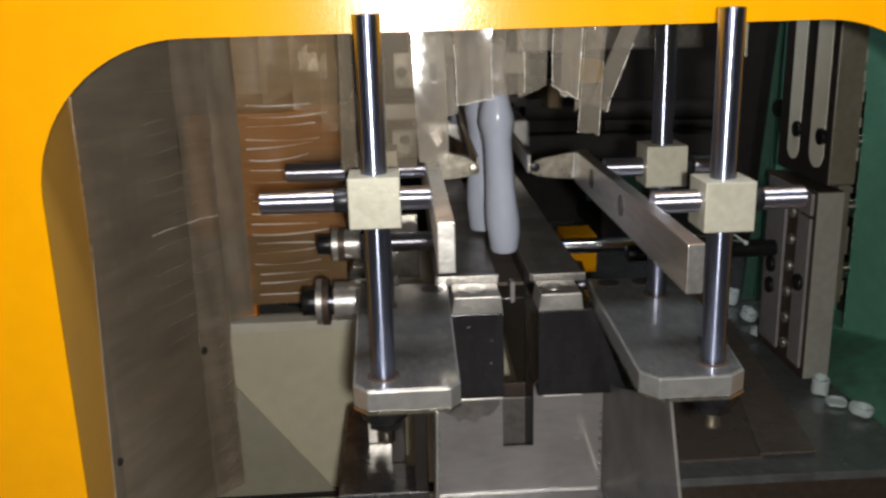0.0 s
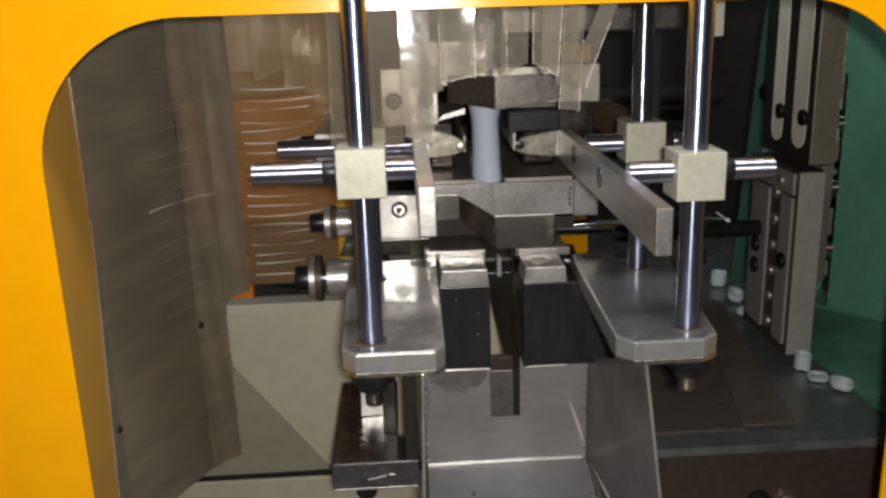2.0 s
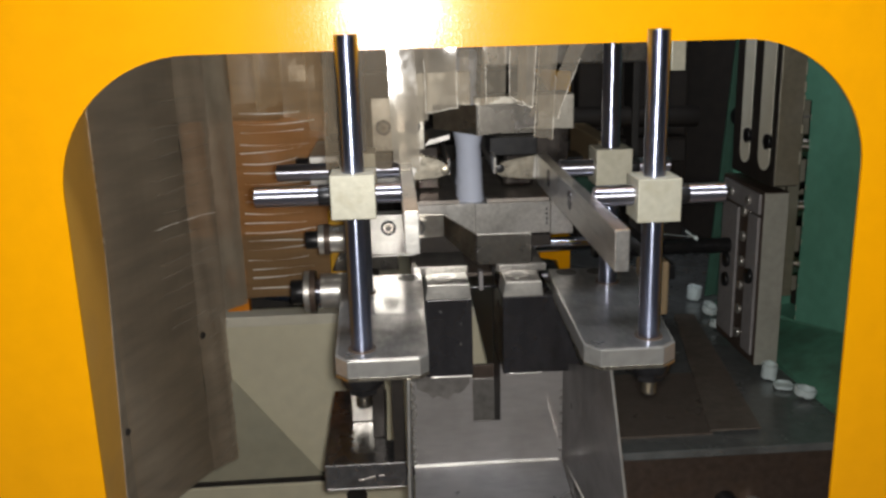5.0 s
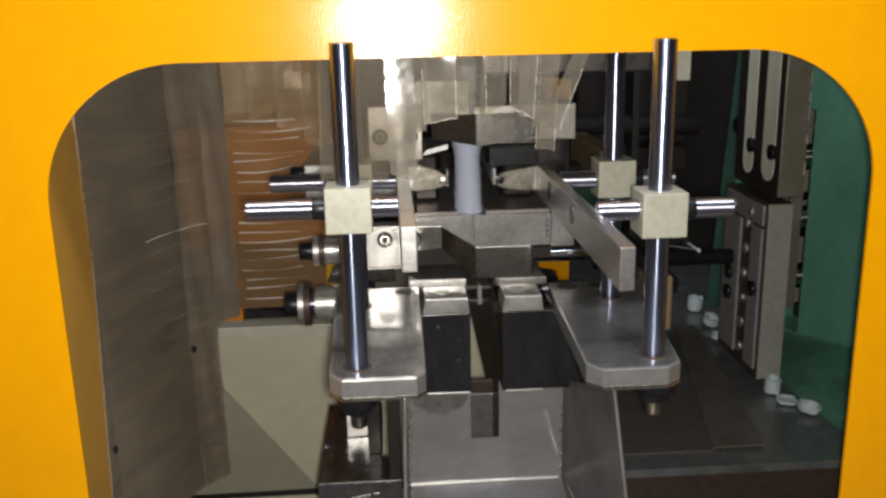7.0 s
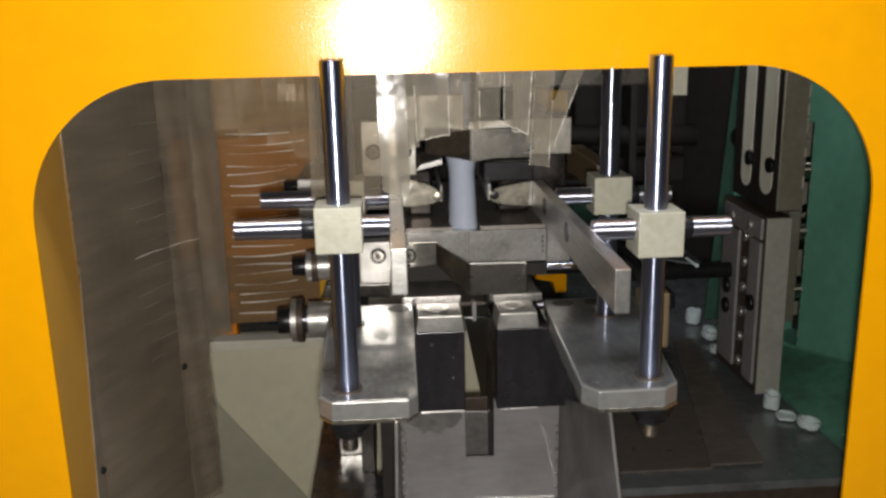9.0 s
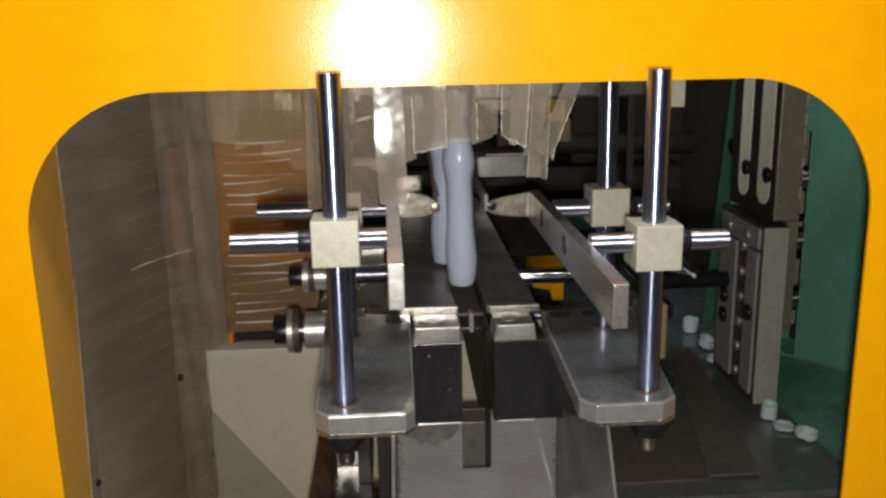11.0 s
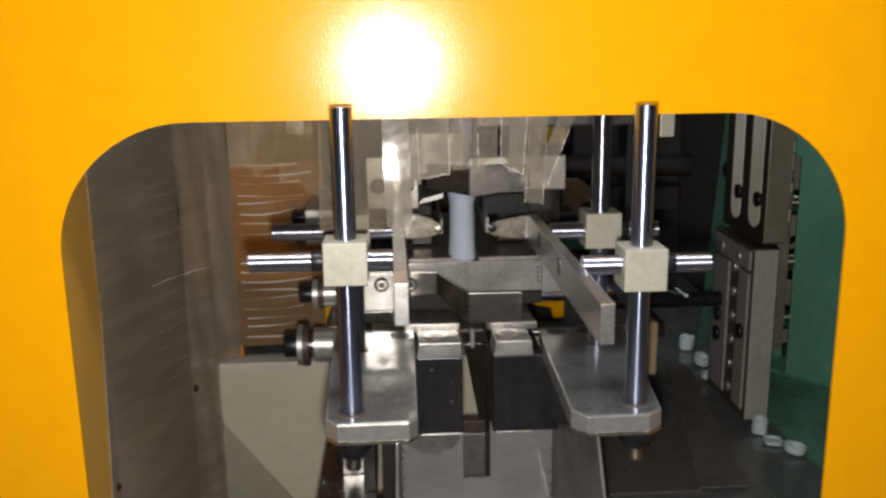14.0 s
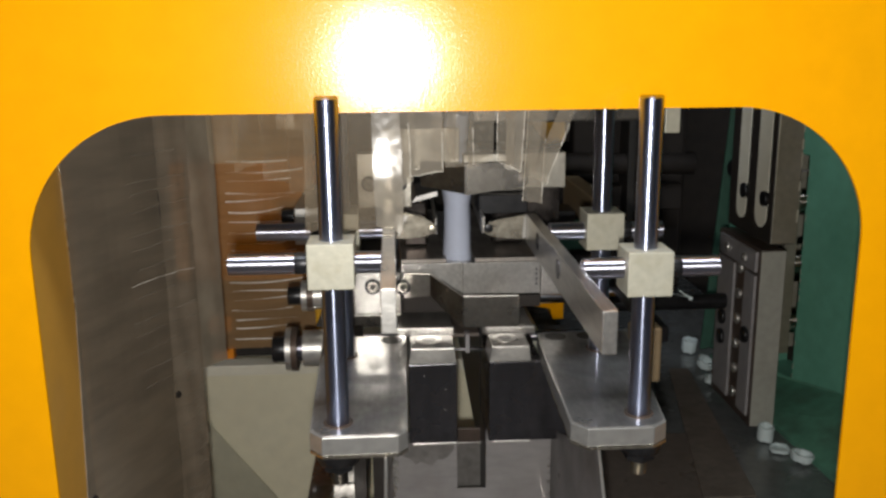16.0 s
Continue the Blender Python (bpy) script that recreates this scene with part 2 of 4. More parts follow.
PLATE = material("worn_clamp_plate", (0.47, 0.44, 0.38), 0.38, 0.8, mirror=0.18, grain=0.12, scale=130, bump=0.4, bump_scale=160, wear=0.5, wear_scale=30, wear_colour=(0.28, 0.26, 0.22), rough_var=0.1)
# stained green, also darkened to offset the hall light on the foot
FOOTGREEN = material("stained_darkened_green", (0.10, 0.26, 0.18), 0.4, grain=0.15, scale=50, bump=0.3, bump_scale=90, wear=0.6, wear_scale=14, wear_colour=(0.05, 0.06, 0.05))
# darker copy of the yellow, with the brackets' shadow in its colour
OCHRE = material("darkened_yellow_paint", (0.62, 0.33, 0.012), 0.4, grain=0.08, scale=60, wear=0.4, wear_scale=20, wear_colour=(0.36, 0.18, 0.02))
CREAM = material("pale_cream_paint", (0.86, 0.82, 0.68), 0.4, grain=0.04, scale=40, wear=0.3, wear_scale=12, wear_colour=(0.66, 0.62, 0.48))
# near-black with shade in its colour: enclosure back, wall hollow, gap under the jaws
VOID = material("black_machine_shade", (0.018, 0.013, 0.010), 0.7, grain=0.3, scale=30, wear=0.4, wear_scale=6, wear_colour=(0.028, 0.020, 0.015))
BLUE = material("blue_hose", (0.012, 0.018, 0.035), 0.4, grain=0.2, scale=60)

# ---- building helpers ----
HOME = {}


def thing(name, base, label, category, group="", kind=""):
    """An empty at a thing's base; its parts are modelled in world metres and moved under it."""
    ob = new(name)
    ob.location = base
    ob.empty_display_size = 0.02
    HOME[ob.name] = Vector(base)
    return tagged(ob, label, category, group, kind)


def part(name, bm, mat, parent, label="", smooth=False):
    home = HOME[parent.name]
    bmesh.ops.translate(bm, verts=bm.verts, vec=-home)
    bmesh.ops.recalc_face_normals(bm, faces=bm.faces)
    me = bpy.data.meshes.new(name)
    bm.to_mesh(me)
    bm.free()
    me.materials.append(mat)
    if smooth:
        me.polygons.foreach_set("use_smooth", [True] * len(me.polygons))
        me.set_sharp_from_angle(angle=radians(38))
    ob = new(name, me)
    ob.parent = parent
    HOME[ob.name] = home
    if label:
        tagged(ob, label)
    return ob


def solid(name, bm, mat, label, category, group="", kind="", smooth=False):
    """A thing of one mesh, its origin at its middle base."""
    v = [p.co for p in bm.verts]
    base = Vector(((min(p.x for p in v) + max(p.x for p in v)) / 2, (min(p.y for p in v) + max(p.y for p in v)) / 2, min(p.z for p in v)))
    bmesh.ops.translate(bm, verts=bm.verts, vec=-base)
    bmesh.ops.recalc_face_normals(bm, faces=bm.faces)
    me = bpy.data.meshes.new(name)
    bm.to_mesh(me)
    bm.free()
    me.materials.append(mat)
    if smooth:
        me.polygons.foreach_set("use_smooth", [True] * len(me.polygons))
        me.set_sharp_from_angle(angle=radians(38))
    ob = new(name, me)
    ob.location = base
    HOME[ob.name] = base
    return tagged(ob, label, category, group, kind)


def box(x0, x1, y0, y1, z0, z1, bevel=0.001, bm=None):
    bm = bm or bmesh.new()
    made = bmesh.ops.create_cube(bm, size=1.0)["verts"]
    for v in made:
        v.co = Vector(((x0 + x1) / 2 + v.co.x * (x1 - x0), (y0 + y1) / 2 + v.co.y * (y1 - y0), (z0 + z1) / 2 + v.co.z * (z1 - z0)))
    if bevel:
        edges = list({e for v in made for e in v.link_edges})
        bmesh.ops.bevel(bm, geom=edges, offset=bevel, segments=2, affect="EDGES", profile=0.5)
    return bm


def rod(a, b, r, seg=32, bevel=0.0006, r2=None, bm=None):
    bm = bm or bmesh.new()
    a, b = Vector(a), Vector(b)
    turn = (b - a).to_track_quat("Z", "Y").to_matrix().to_4x4()
    made = bmesh.ops.create_cone(bm, cap_ends=True, segments=seg, radius1=r, radius2=r if r2 is None else r2, depth=(b - a).length,
                                 matrix=Matrix.Translation((a + b) / 2) @ turn)["verts"]
    if bevel:
        rims = [e for e in {e for v in made for e in v.link_edges} if any(len(f.verts) > 4 for f in e.link_faces)]
        bmesh.ops.bevel(bm, geom=rims, offset=bevel, segments=2, affect="EDGES", profile=0.5)
    return bm


def prism(outline, axis, lo, hi, bevel=0.0, bm=None):
    """An outline of (u, v) swept along an axis: x takes (y, z), y takes (x, z), z takes (x, y)."""
    bm = bm or bmesh.new()
    place = {"x": lambda u, v, w: (w, u, v), "y": lambda u, v, w: (u, w, v), "z": lambda u, v, w: (u, v, w)}[axis]
    lower = [bm.verts.new(place(u, v, lo)) for u, v in outline]
    upper = [bm.verts.new(place(u, v, hi)) for u, v in outline]
    k = len(outline)
    bm.faces.new(lower), bm.faces.new(upper)
    for i in range(k):
        bm.faces.new((lower[i], lower[(i + 1) % k], upper[(i + 1) % k], upper[i]))
    if bevel:
        bmesh.ops.recalc_face_normals(bm, faces=bm.faces)
        bmesh.ops.bevel(bm, geom=list({e for v in lower + upper for e in v.link_edges}), offset=bevel, segments=2, affect="EDGES", profile=0.5)
    return bm


def ring(a, b, r, hole, seg=32):
    """A washer or tube from a to b."""
    bm = bmesh.new()
    a, b = Vector(a), Vector(b)
    turn = (b - a).to_track_quat("Z", "Y")
    loops = []
    for p, rad in ((a, r), (b, r), (b, hole), (a, hole)):
        loops.append([bm.verts.new(p + turn @ Vector((rad * math.cos(2 * math.pi * i / seg), rad * math.sin(2 * math.pi * i / seg), 0))) for i in range(seg)])
    for n in range(4):
        for i in range(seg):
            bm.faces.new((loops[n][i], loops[n][(i + 1) % seg], loops[(n + 1) % 4][(i + 1) % seg], loops[(n + 1) % 4][i]))
    return bm


def lathe(profile, centre, seg=28):
    """Radius and height pairs turned round an upright axis."""
    bm = bmesh.new()
    loops = [[bm.verts.new((centre[0] + r * math.cos(2 * math.pi * i / seg), centre[1] + r * math.sin(2 * math.pi * i / seg), centre[2] + z))
              for i in range(seg)] for r, z in profile]
    for p, q in zip(loops, loops[1:]):
        for i in range(seg):
            bm.faces.new((p[i], p[(i + 1) % seg], q[(i + 1) % seg], q[i]))
    bm.faces.new(loops[0][::-1]), bm.faces.new(loops[-1])
    return bm


def socket_screw(at, way, r, parent, head=0.006):
    """A socket head screw on a face at a point, looking along way."""
    at, way = Vector(at), Vector(way).normalized()
    screw = part("screw", ring(at, at + way * head * 0.55, r * 0.80, r * 0.45, 24), GUARD, parent, "socket head screw in a dark counterbore", True)
    part("counterbore", ring(at - way * 0.0005, at + way * 0.0008, r * 1.25, r * 0.80, 24), BLACK, screw)
    part("socket", rod(at, at + way * head * 0.3, r * 0.47, 6, 0), NEARBLACK, screw)
    return screw


def round_rect(x0, x1, z0, z1, r, n=14):
    pts = []
    for cx, cz, a0 in ((x1 - r, z1 - r, 0), (x0 + r, z1 - r, 90), (x0 + r, z0 + r, 180), (x1 - r, z0 + r, 270)):
        for i in range(n + 1):
            a = radians(a0 + 90 * i / n)
            pts.append((cx + r * math.cos(a), cz + r * math.sin(a)))
    return pts


# ---- the hall ----
def hall():
    for name, b, mat in (("floor", (-4, 4, -4, 5, -0.1, 0.0), CONCRETE), ("ceiling", (-4, 4, -4, 5, 3.3, 3.4), PLASTER),
                         ("wall_south", (-4.2, 4.2, -4.2, -4, -0.1, 3.4), PLASTER), ("wall_north", (-4.2, 4.2, 5, 5.2, -0.1, 3.4), PLASTER),
                         ("wall_west", (-4.2, -4, -4, 5, -0.1, 3.4), PLASTER), ("wall_east", (4, 4.2, -4, 5, -0.1, 3.4), PLASTER)):
        solid(name, box(*b, bevel=0), mat, {"floor": "bare grey concrete factory floor", "ceiling": "plain plastered hall ceiling"}.get(name, "plain plastered wall of the hall"),
              name.split("_")[0], kind="structure")
    lamp = thing("ceiling_lamp", (0.0, 0.05, 3.16), "slim fluorescent batten lamp fixed under the ceiling", "lamp")
    part("housing", box(-0.8, 0.8, -0.08, 0.18, 3.16, 3.30, 0.004), BEIGE, lamp)


# ---- the yellow guard with its window ----
def guard():
    g = thing("machine_guard", (0.1, 0.742, 0.0), "glossy yellow painted sheet steel machine guard with a round-cornered opening", "machine guard")
    x0, x1, z0, z1 = -0.283, 0.491, 0.42, 1.229
    inner = round_rect(x0, x1, z0, z1, 0.128, 16)
    cx, cz = (x0 + x1) / 2, (z0 + z1) / 2
    bm = bmesh.new()
    ox0, ox1, oz0, oz1 = -0.95, 1.15, 0.0, 2.05
    outer = []
    for x, z in inner:
        dx, dz = x - cx, z - cz
        k = min((ox1 - cx) / abs(dx) if abs(dx) > 1e-6 else 1e9, ((oz1 - cz) if dz > 0 else (cz - oz0)) / abs(dz) if abs(dz) > 1e-6 else 1e9)
        outer.append((cx + dx * k, cz + dz * k))
    n = len(inner)
    loops = []
    for pts, y in ((outer, 0.740), (inner, 0.740), (inner, 0.7435), (outer, 0.7435)):
        loops.append([bm.verts.new((x, y, z)) for x, z in pts])
    for a in range(4):
        for i in range(n):
            bm.faces.new((loops[a][i], loops[a][(i + 1) % n], loops[(a + 1) % 4][(i + 1) % n], loops[(a + 1) % 4][i]))
    part("front_panel", bm, YELLOW, g)
    part("side_return", box(-0.290, -0.2852, 0.745, 0.860, 0.30, 1.26, 0.001), RETURN, g, "inner return plate, brown and grimy")
    part("return_edge", box(-0.2851, -0.2842, 0.8385, 0.8395, 1.02, 1.25, 0), BRASS, g, "pale worn edge of the return")
    return g


# ---- guide posts, clamps, rods and bars ----
PLATE_Z, PY, QY = 0.9535, 0.6915, 0.869
LX, RX = -0.0082, 0.2680


def clamp_post(x, y, top, cube_z, rod_z, rod_x0, rod_x1, label):
    p = thing("guide_post", (x, y, PLATE_Z), label, "guide post", "guide posts")
    part("post", rod((x, y, PLATE_Z), (x, y, top), 0.0102, 40, 0.0012), POST, p, "polished chromed steel post", True)
    cube = part("clamp_block", box(x - 0.02, x + 0.02, y - 0.02, y + 0.02, cube_z - 0.02, cube_z + 0.02, 0.0009), CUBE, p, "pale nickel-plated clamp block")
    part("base_ring", ring((x, y, PLATE_Z), (x, y, PLATE_Z + 0.0015), 0.0135, 0.0102, 32), RUST, p, "thin rusty ring at the foot")
    arm = part("cross_rod", rod((rod_x0, y, rod_z), (rod_x1, y, rod_z), 0.0092, 32, 0.001), CROSS, p, "chromed cross rod", True)
    out = -1 if x < 0.1 else 1
    collar = x + out * 0.026
    part("collar", rod((collar - 0.006, y, rod_z), (collar + 0.006, y, rod_z), 0.0097, 24, 0.001), BLACK, arm, "dark grooved collar", True)
    return p


def guide_bar(x0, x1, z, left):
    b = thing("guide_bar", ((x0 + x1) / 2, 0.76, z - 0.018), "flat ground steel guide bar with a bent fingertip plate", "guide bar", "guide bars")
    bar = part("bar", box(x0, x1, 0.567, 0.955, z - 0.0175, z + 0.0175, 0.0009), BRIGHT if left else STEEL, b)
    face = x1 if left else x0
    out = -1 if not left else 1
    for y in (PY if left else 0.749, QY):
        part("rod_end", rod((face - out * 0.001, y, z + 0.003), (face + out * 0.0006, y, z + 0.003), 0.0095, 28, 0), DARK, bar, "dark end of a cross rod")
    # fingertip plate, rounded, reaching towards the middle
    if left:
        o = [(x0, 1.092), (x0 + 0.020, 1.0955), (0.062, 1.096), (0.082, 1.0905), (0.093, 1.0835), (0.0965, 1.078), (0.093, 1.0715), (0.082, 1.0675), (0.062, 1.0655), (x0, 1.066)]
    else:
        o = [(x1, 1.093), (0.190, 1.090), (0.170, 1.0865), (0.157, 1.083), (0.151, 1.077), (0.152, 1.070), (0.160, 1.066), (0.175, 1.0635), (x1, 1.0605)]
    tip = part("fingertip", prism(o, "y", 0.951, 0.957, 0.001), BRASS, b, "bent worn plate fingertip")
    fold = [(0.0476, 1.0950), (0.0630, 1.0940), (0.0510, 1.0675)] if left else [(0.2005, 1.0905), (0.1985, 1.0905), (0.1960, 1.0640), (0.2005, 1.0635)]
    part("fold", prism(fold, "y", 0.9492, 0.9505, 0.0003), BRIGHT, tip, "bright folded edge")
    run = [(0.0938, 0.9575), (0.0968, 0.9575), (0.1005, 1.16), (0.1090, 1.46), (0.1065, 1.46), (0.0980, 1.16)] if left else [(0.1492, 0.9575), (0.1535, 0.9575), (0.1575, 1.16), (0.1680, 1.46), (0.1650, 1.46), (0.1545, 1.16)]
    part("guide_strip", prism(run, "z", 1.0690, 1.0890, 0.0010), STEEL, b, "narrow guide strip running back from the fingertip")
    sx = 0.0905 if left else 0.1565
    part("screw", rod((sx, 0.9515, 1.0765), (sx, 0.9475, 1.0765), 0.0052, 20, 0.0008), BRASS if left else BLACK, tip, "small screw head", True)
    return b


def foot_plate(left):
    if left:
        o = [(-0.033, 0.676), (-0.021, 0.662), (0.046, 0.662), (0.0545, 0.672), (0.0575, 0.90), (0.0575, 0.935), (-0.040, 0.935), (-0.036, 0.80)]
        label = "thick chamfered steel foot plate carrying two posts"
    else:
        o = [(0.2015, 0.676), (0.2145, 0.661), (0.274, 0.661), (0.2885, 0.673), (0.303, 0.80), (0.318, 0.93), (0.212, 0.93), (0.2085, 0.882)]
        label = "thick chamfered steel foot plate with rust round the post"
    p = thing("foot_plate", (o[0][0] + 0.04, 0.76, PLATE_Z - 0.018), label, "foot plate", "foot plates")
    part("plate", prism(o, "z", PLATE_Z - 0.0175, PLATE_Z, 0.0009), FOOT, p)
    cx, cy = sum(x for x, y in o) / len(o), sum(y for x, y in o) / len(o)
    inner = [(cx + (x - cx) * 0.955, cy + (y - cy) * 0.975) for x, y in o]
    part("top_face", prism(inner, "z", PLATE_Z + 0.0001, PLATE_Z + 0.0005), POLISH, p, "polished top face with hazy smudges")
    if not left:
        part("stop_tab", box(0.3190, 0.352, 0.895, 0.925, 0.900, 0.967, 0.003), TAN, p, "tan coated stop tab")
    shim = [(cx + (x - cx) * 1.0, min(y, 0.90) - 0.0012) for x, y in o]
    part("shim", prism(shim, "z", PLATE_Z - 0.0198, PLATE_Z - 0.0178), BRASS, p, "thin yellowish shim under the plate")
    x = LX if left else RX
    y = PY - 0.006
    part("washer", rod((x, y, 0.9325), (x, y, 0.9200), 0.0215, 28, 0.002, r2=0.0185), BLACK, p, "black domed washer", True)
    nut = part("nut", rod((x, y, 0.9200), (x, y, 0.9125), 0.0145, 6, 0.0008), BLACK, p, "black hexagon nut")
    bm = rod((x, y, 0.9125), (x, y, 0.8975), 0.0066, 20, 0.0008)
    for i in range(5):
        rod((x, y, 0.9105 - i * 0.0026), (x, y, 0.9094 - i * 0.0026), 0.0076, 20, 0, bm=bm)
    part("thread", bm, GUARD if left else BRASS, p, "threaded stud end", True)
    for hx, hy in (((0.0410, 0.9165),) if left else ((0.2310, 0.913), (0.268, 0.912))):
        part("bolt_hole", rod((hx, hy, PLATE_Z - 0.002), (hx, hy, PLATE_Z + 0.0009), 0.0125, 28, 0), HOOD, p, "dark countersunk hole")
    return p


# ---- slot blocks, rails, chute ----
def slot_block(x0, x1, low_x1, cap_x1, label):
    b = thing("slot_block", ((x0 + x1) / 2, 0.90, 0.83), label, "guide block", "blocks beside the slot")
    o = [(x0, 0.838), (low_x1, 0.838), (x1, 0.9345), (x0, 0.9345)]
    part("body", prism(o, "y", 0.885, 0.985, 0.0007), DARK, b, "oiled dark steel face")
    cap = [(x0, 0.9350), (cap_x1, 0.9350), (cap_x1 - 0.002, 0.9535), (x0 + 0.003, 0.9535)]
    part("cap", prism(cap, "y", 0.8845, 0.930, 0.0009), BRIGHT, b, "bright chamfered cap")
    part("cap_top", box(x0 + 0.0035, cap_x1 - 0.0025, 0.8858, 0.9298, 0.9530, 0.9539, 0), RAIL, b, "polished top of the cap")
    hx = 0.0836 if x0 < 0.1 else 0.1713
    bore = part("counterbore", ring((hx, 0.9130, 0.9536), (hx, 0.9130, 0.9546), 0.0150, 0.0085, 28), STEEL, b, "worn counterbored hole", True)
    part("bore_floor", rod((hx, 0.9130, 0.9534), (hx, 0.9130, 0.9543), 0.0086, 20, 0), STAIN, bore)
    part("worn_edge", box(x0 + 0.004, min(low_x1, 0.2) - 0.002, 0.8835, 0.886, 0.8366, 0.8386, 0.0004), BRIGHT, b, "worn bright lower edge")
    random.seed(int(x0 * 1000))
    for n in range(3 if x0 < 0.1 else 0):
        x, z = random.uniform(x0 + 0.008, x1 - 0.008), random.uniform(0.85, 0.925)
        part("nick", box(x, x + random.uniform(0.0007, 0.0022), 0.8844, 0.8849, z, z + random.uniform(0.0007, 0.0016), 0), BRIGHT, b, "tiny bright nick")
    return b


def rail(x0, x1, z0, z1, holes, label):
    r = thing("slide_rail", ((x0 + x1) / 2, 1.2, 0.955), label, "rail", "slide rails")
    part("plate", box(x0, x1, 0.939, 1.62, 0.9510, 0.9600, 0.0006), RAIL, r)
    strip = part("front_strip", box(x0 + 0.002, x1 + 0.002, 0.931, 0.9385, z0, z1, 0.0010), STEEL, r, "bright front strip")
    for x in holes:
        part("screw", rod((x, 0.9312, z1 - 0.0050), (x, 0.9304, z1 - 0.0050), 0.0045, 18, 0), HOOD, strip, "", True)
    return r


def chute():
    c = thing("chute", (0.13, 0.80, 0.60), "welded stainless sheet chute below the slot", "chute")
    back = [(0.040, 0.700), (0.2295, 0.700), (0.2295, 0.8365), (0.1508, 0.8365), (0.1505, 0.760), (0.1160, 0.760), (0.1155, 0.8365), (0.040, 0.8365)]
    part("back_panel", prism(back, "y", 0.920, 0.9225), SHEET, c, "smeared stainless back panel with a slot")
    bm = bmesh.new()
    for pts in ([(0.040, 0.9195, 0.7015), (0.229, 0.9195, 0.7015), (0.262, 0.42, 0.47), (0.030, 0.42, 0.47)],):
        f = bm.faces.new([bm.verts.new(p) for p in pts])
    bmesh.ops.solidify(bm, geom=bm.faces[:], thickness=0.002)
    part("floor_sheet", bm, SHEET, c)
    for x_top, x_low, x_back, z_back in ((0.0345, 0.026, 0.0385, 0.9340), (0.2245, 0.266, 0.2300, 0.8330)):
        bm = bmesh.new()
        pts = [(x_back, 0.9215, z_back), (x_top, 0.662, 0.9340), (x_low, 0.655, 0.60), (x_low, 0.50, 0.50), (x_back, 0.9215, 0.700)]
        bm.faces.new([bm.verts.new(p) for p in pts])
        bmesh.ops.solidify(bm, geom=bm.faces[:], thickness=0.002)
        wall = part("side_wall", bm, SHEET, c)
        part("edge", rod((x_top, 0.6615, 0.9340), (x_low, 0.6545, 0.60), 0.0015, 8, 0), BRIGHT, wall, "bright cut edge")
    random.seed(4)
    for x, y, n, dz in ((0.0405, 0.918, 12, 0.0), (0.2270, 0.918, 9, 0.0)):
        bm = bmesh.new()
        for i in range(n):
            z = 0.708 + i * 0.0112 + (random.uniform(-0.005, 0.005) if x > 0.1 else 0)
            made = bmesh.ops.create_icosphere(bm, subdivisions=1, radius=(0.0028 + random.random() * 0.0034 if x < 0.1 else 0.0014 + random.random() * 0.0016), matrix=Matrix.Translation((x, y, z)))
        if x < 0.1:
            rod((0.0372, 0.9186, 0.702), (0.0372, 0.9186, 0.836), 0.0016, 8, 0, bm=bm)
        part("weld_seam", bm, BRIGHT if x < 0.1 else STAIN, c, "beaded weld seam", True)
    part("slot_floor", box(0.115, 0.1530, 0.923, 0.9845, 0.722, 0.727, 0), DARK, c)
    part("slot_back", box(0.1150, 0.1530, 0.985, 0.988, 0.727, 0.790, 0.0005), STAIN, c, "grey plate closing the slot below")
    part("slot_lip", box(0.1150, 0.1530, 0.984, 0.990, 0.7905, 0.809, 0.0005), RUST, c, "rusty brown lip of the slot")
    part("slot_side", prism([(0.9905, 0.772), (1.45, 0.806), (1.45, 0.9535), (0.9905, 0.9535)], "x", 0.1500, 0.1535, 0.0005), BLACK, c, "long dark plate beside the slot")
    part("channel_floor", box(0.1155, 0.1495, 0.991, 1.60, 0.930, 0.934, 0.0005), COVER, c, "brown oily floor of the channel between the rails")
    part("blade", box(0.1285, 0.1335, 0.945, 0.960, 0.925, 0.949, 0.0006), SIDE, c, "small bright blade standing in the slot")
    part("cross_pin", rod((0.1145, 0.948, 0.9290), (0.1500, 0.948, 0.9290), 0.0020, 12, 0.0004), DARK, c, "", True)
    random.seed(9)
    stain = [(0.0445, 0.832)] + [(0.046 + 0.0066 * k, 0.818 - 0.020 * math.sin(0.3 + k * 0.26) - random.uniform(0, 0.007)) for k in range(11)] + [(0.1130, 0.832)]
    part("oil_stain", prism(stain, "y", 0.9194, 0.9199), STAIN, c, "dark oil stain")
    for x in (0.1148, 0.1512):
        part("slot_lining", box(x - 0.0012, x + 0.0008, 0.9235, 0.9838, 0.7275, 0.8355, 0), BLACK, c, "dark slot side")
    part("side_fold", rod((0.2315, 0.9150, 0.7030), (0.2475, 0.700, 0.6900), 0.0014, 8, 0), BRIGHT, c, "bright fold low on the side wall")
    part("fold_line", rod((0.040, 0.9185, 0.7025), (0.224, 0.9185, 0.7025), 0.0018, 8, 0), BRIGHT, c, "bright fold at the foot of the panel")
    return c


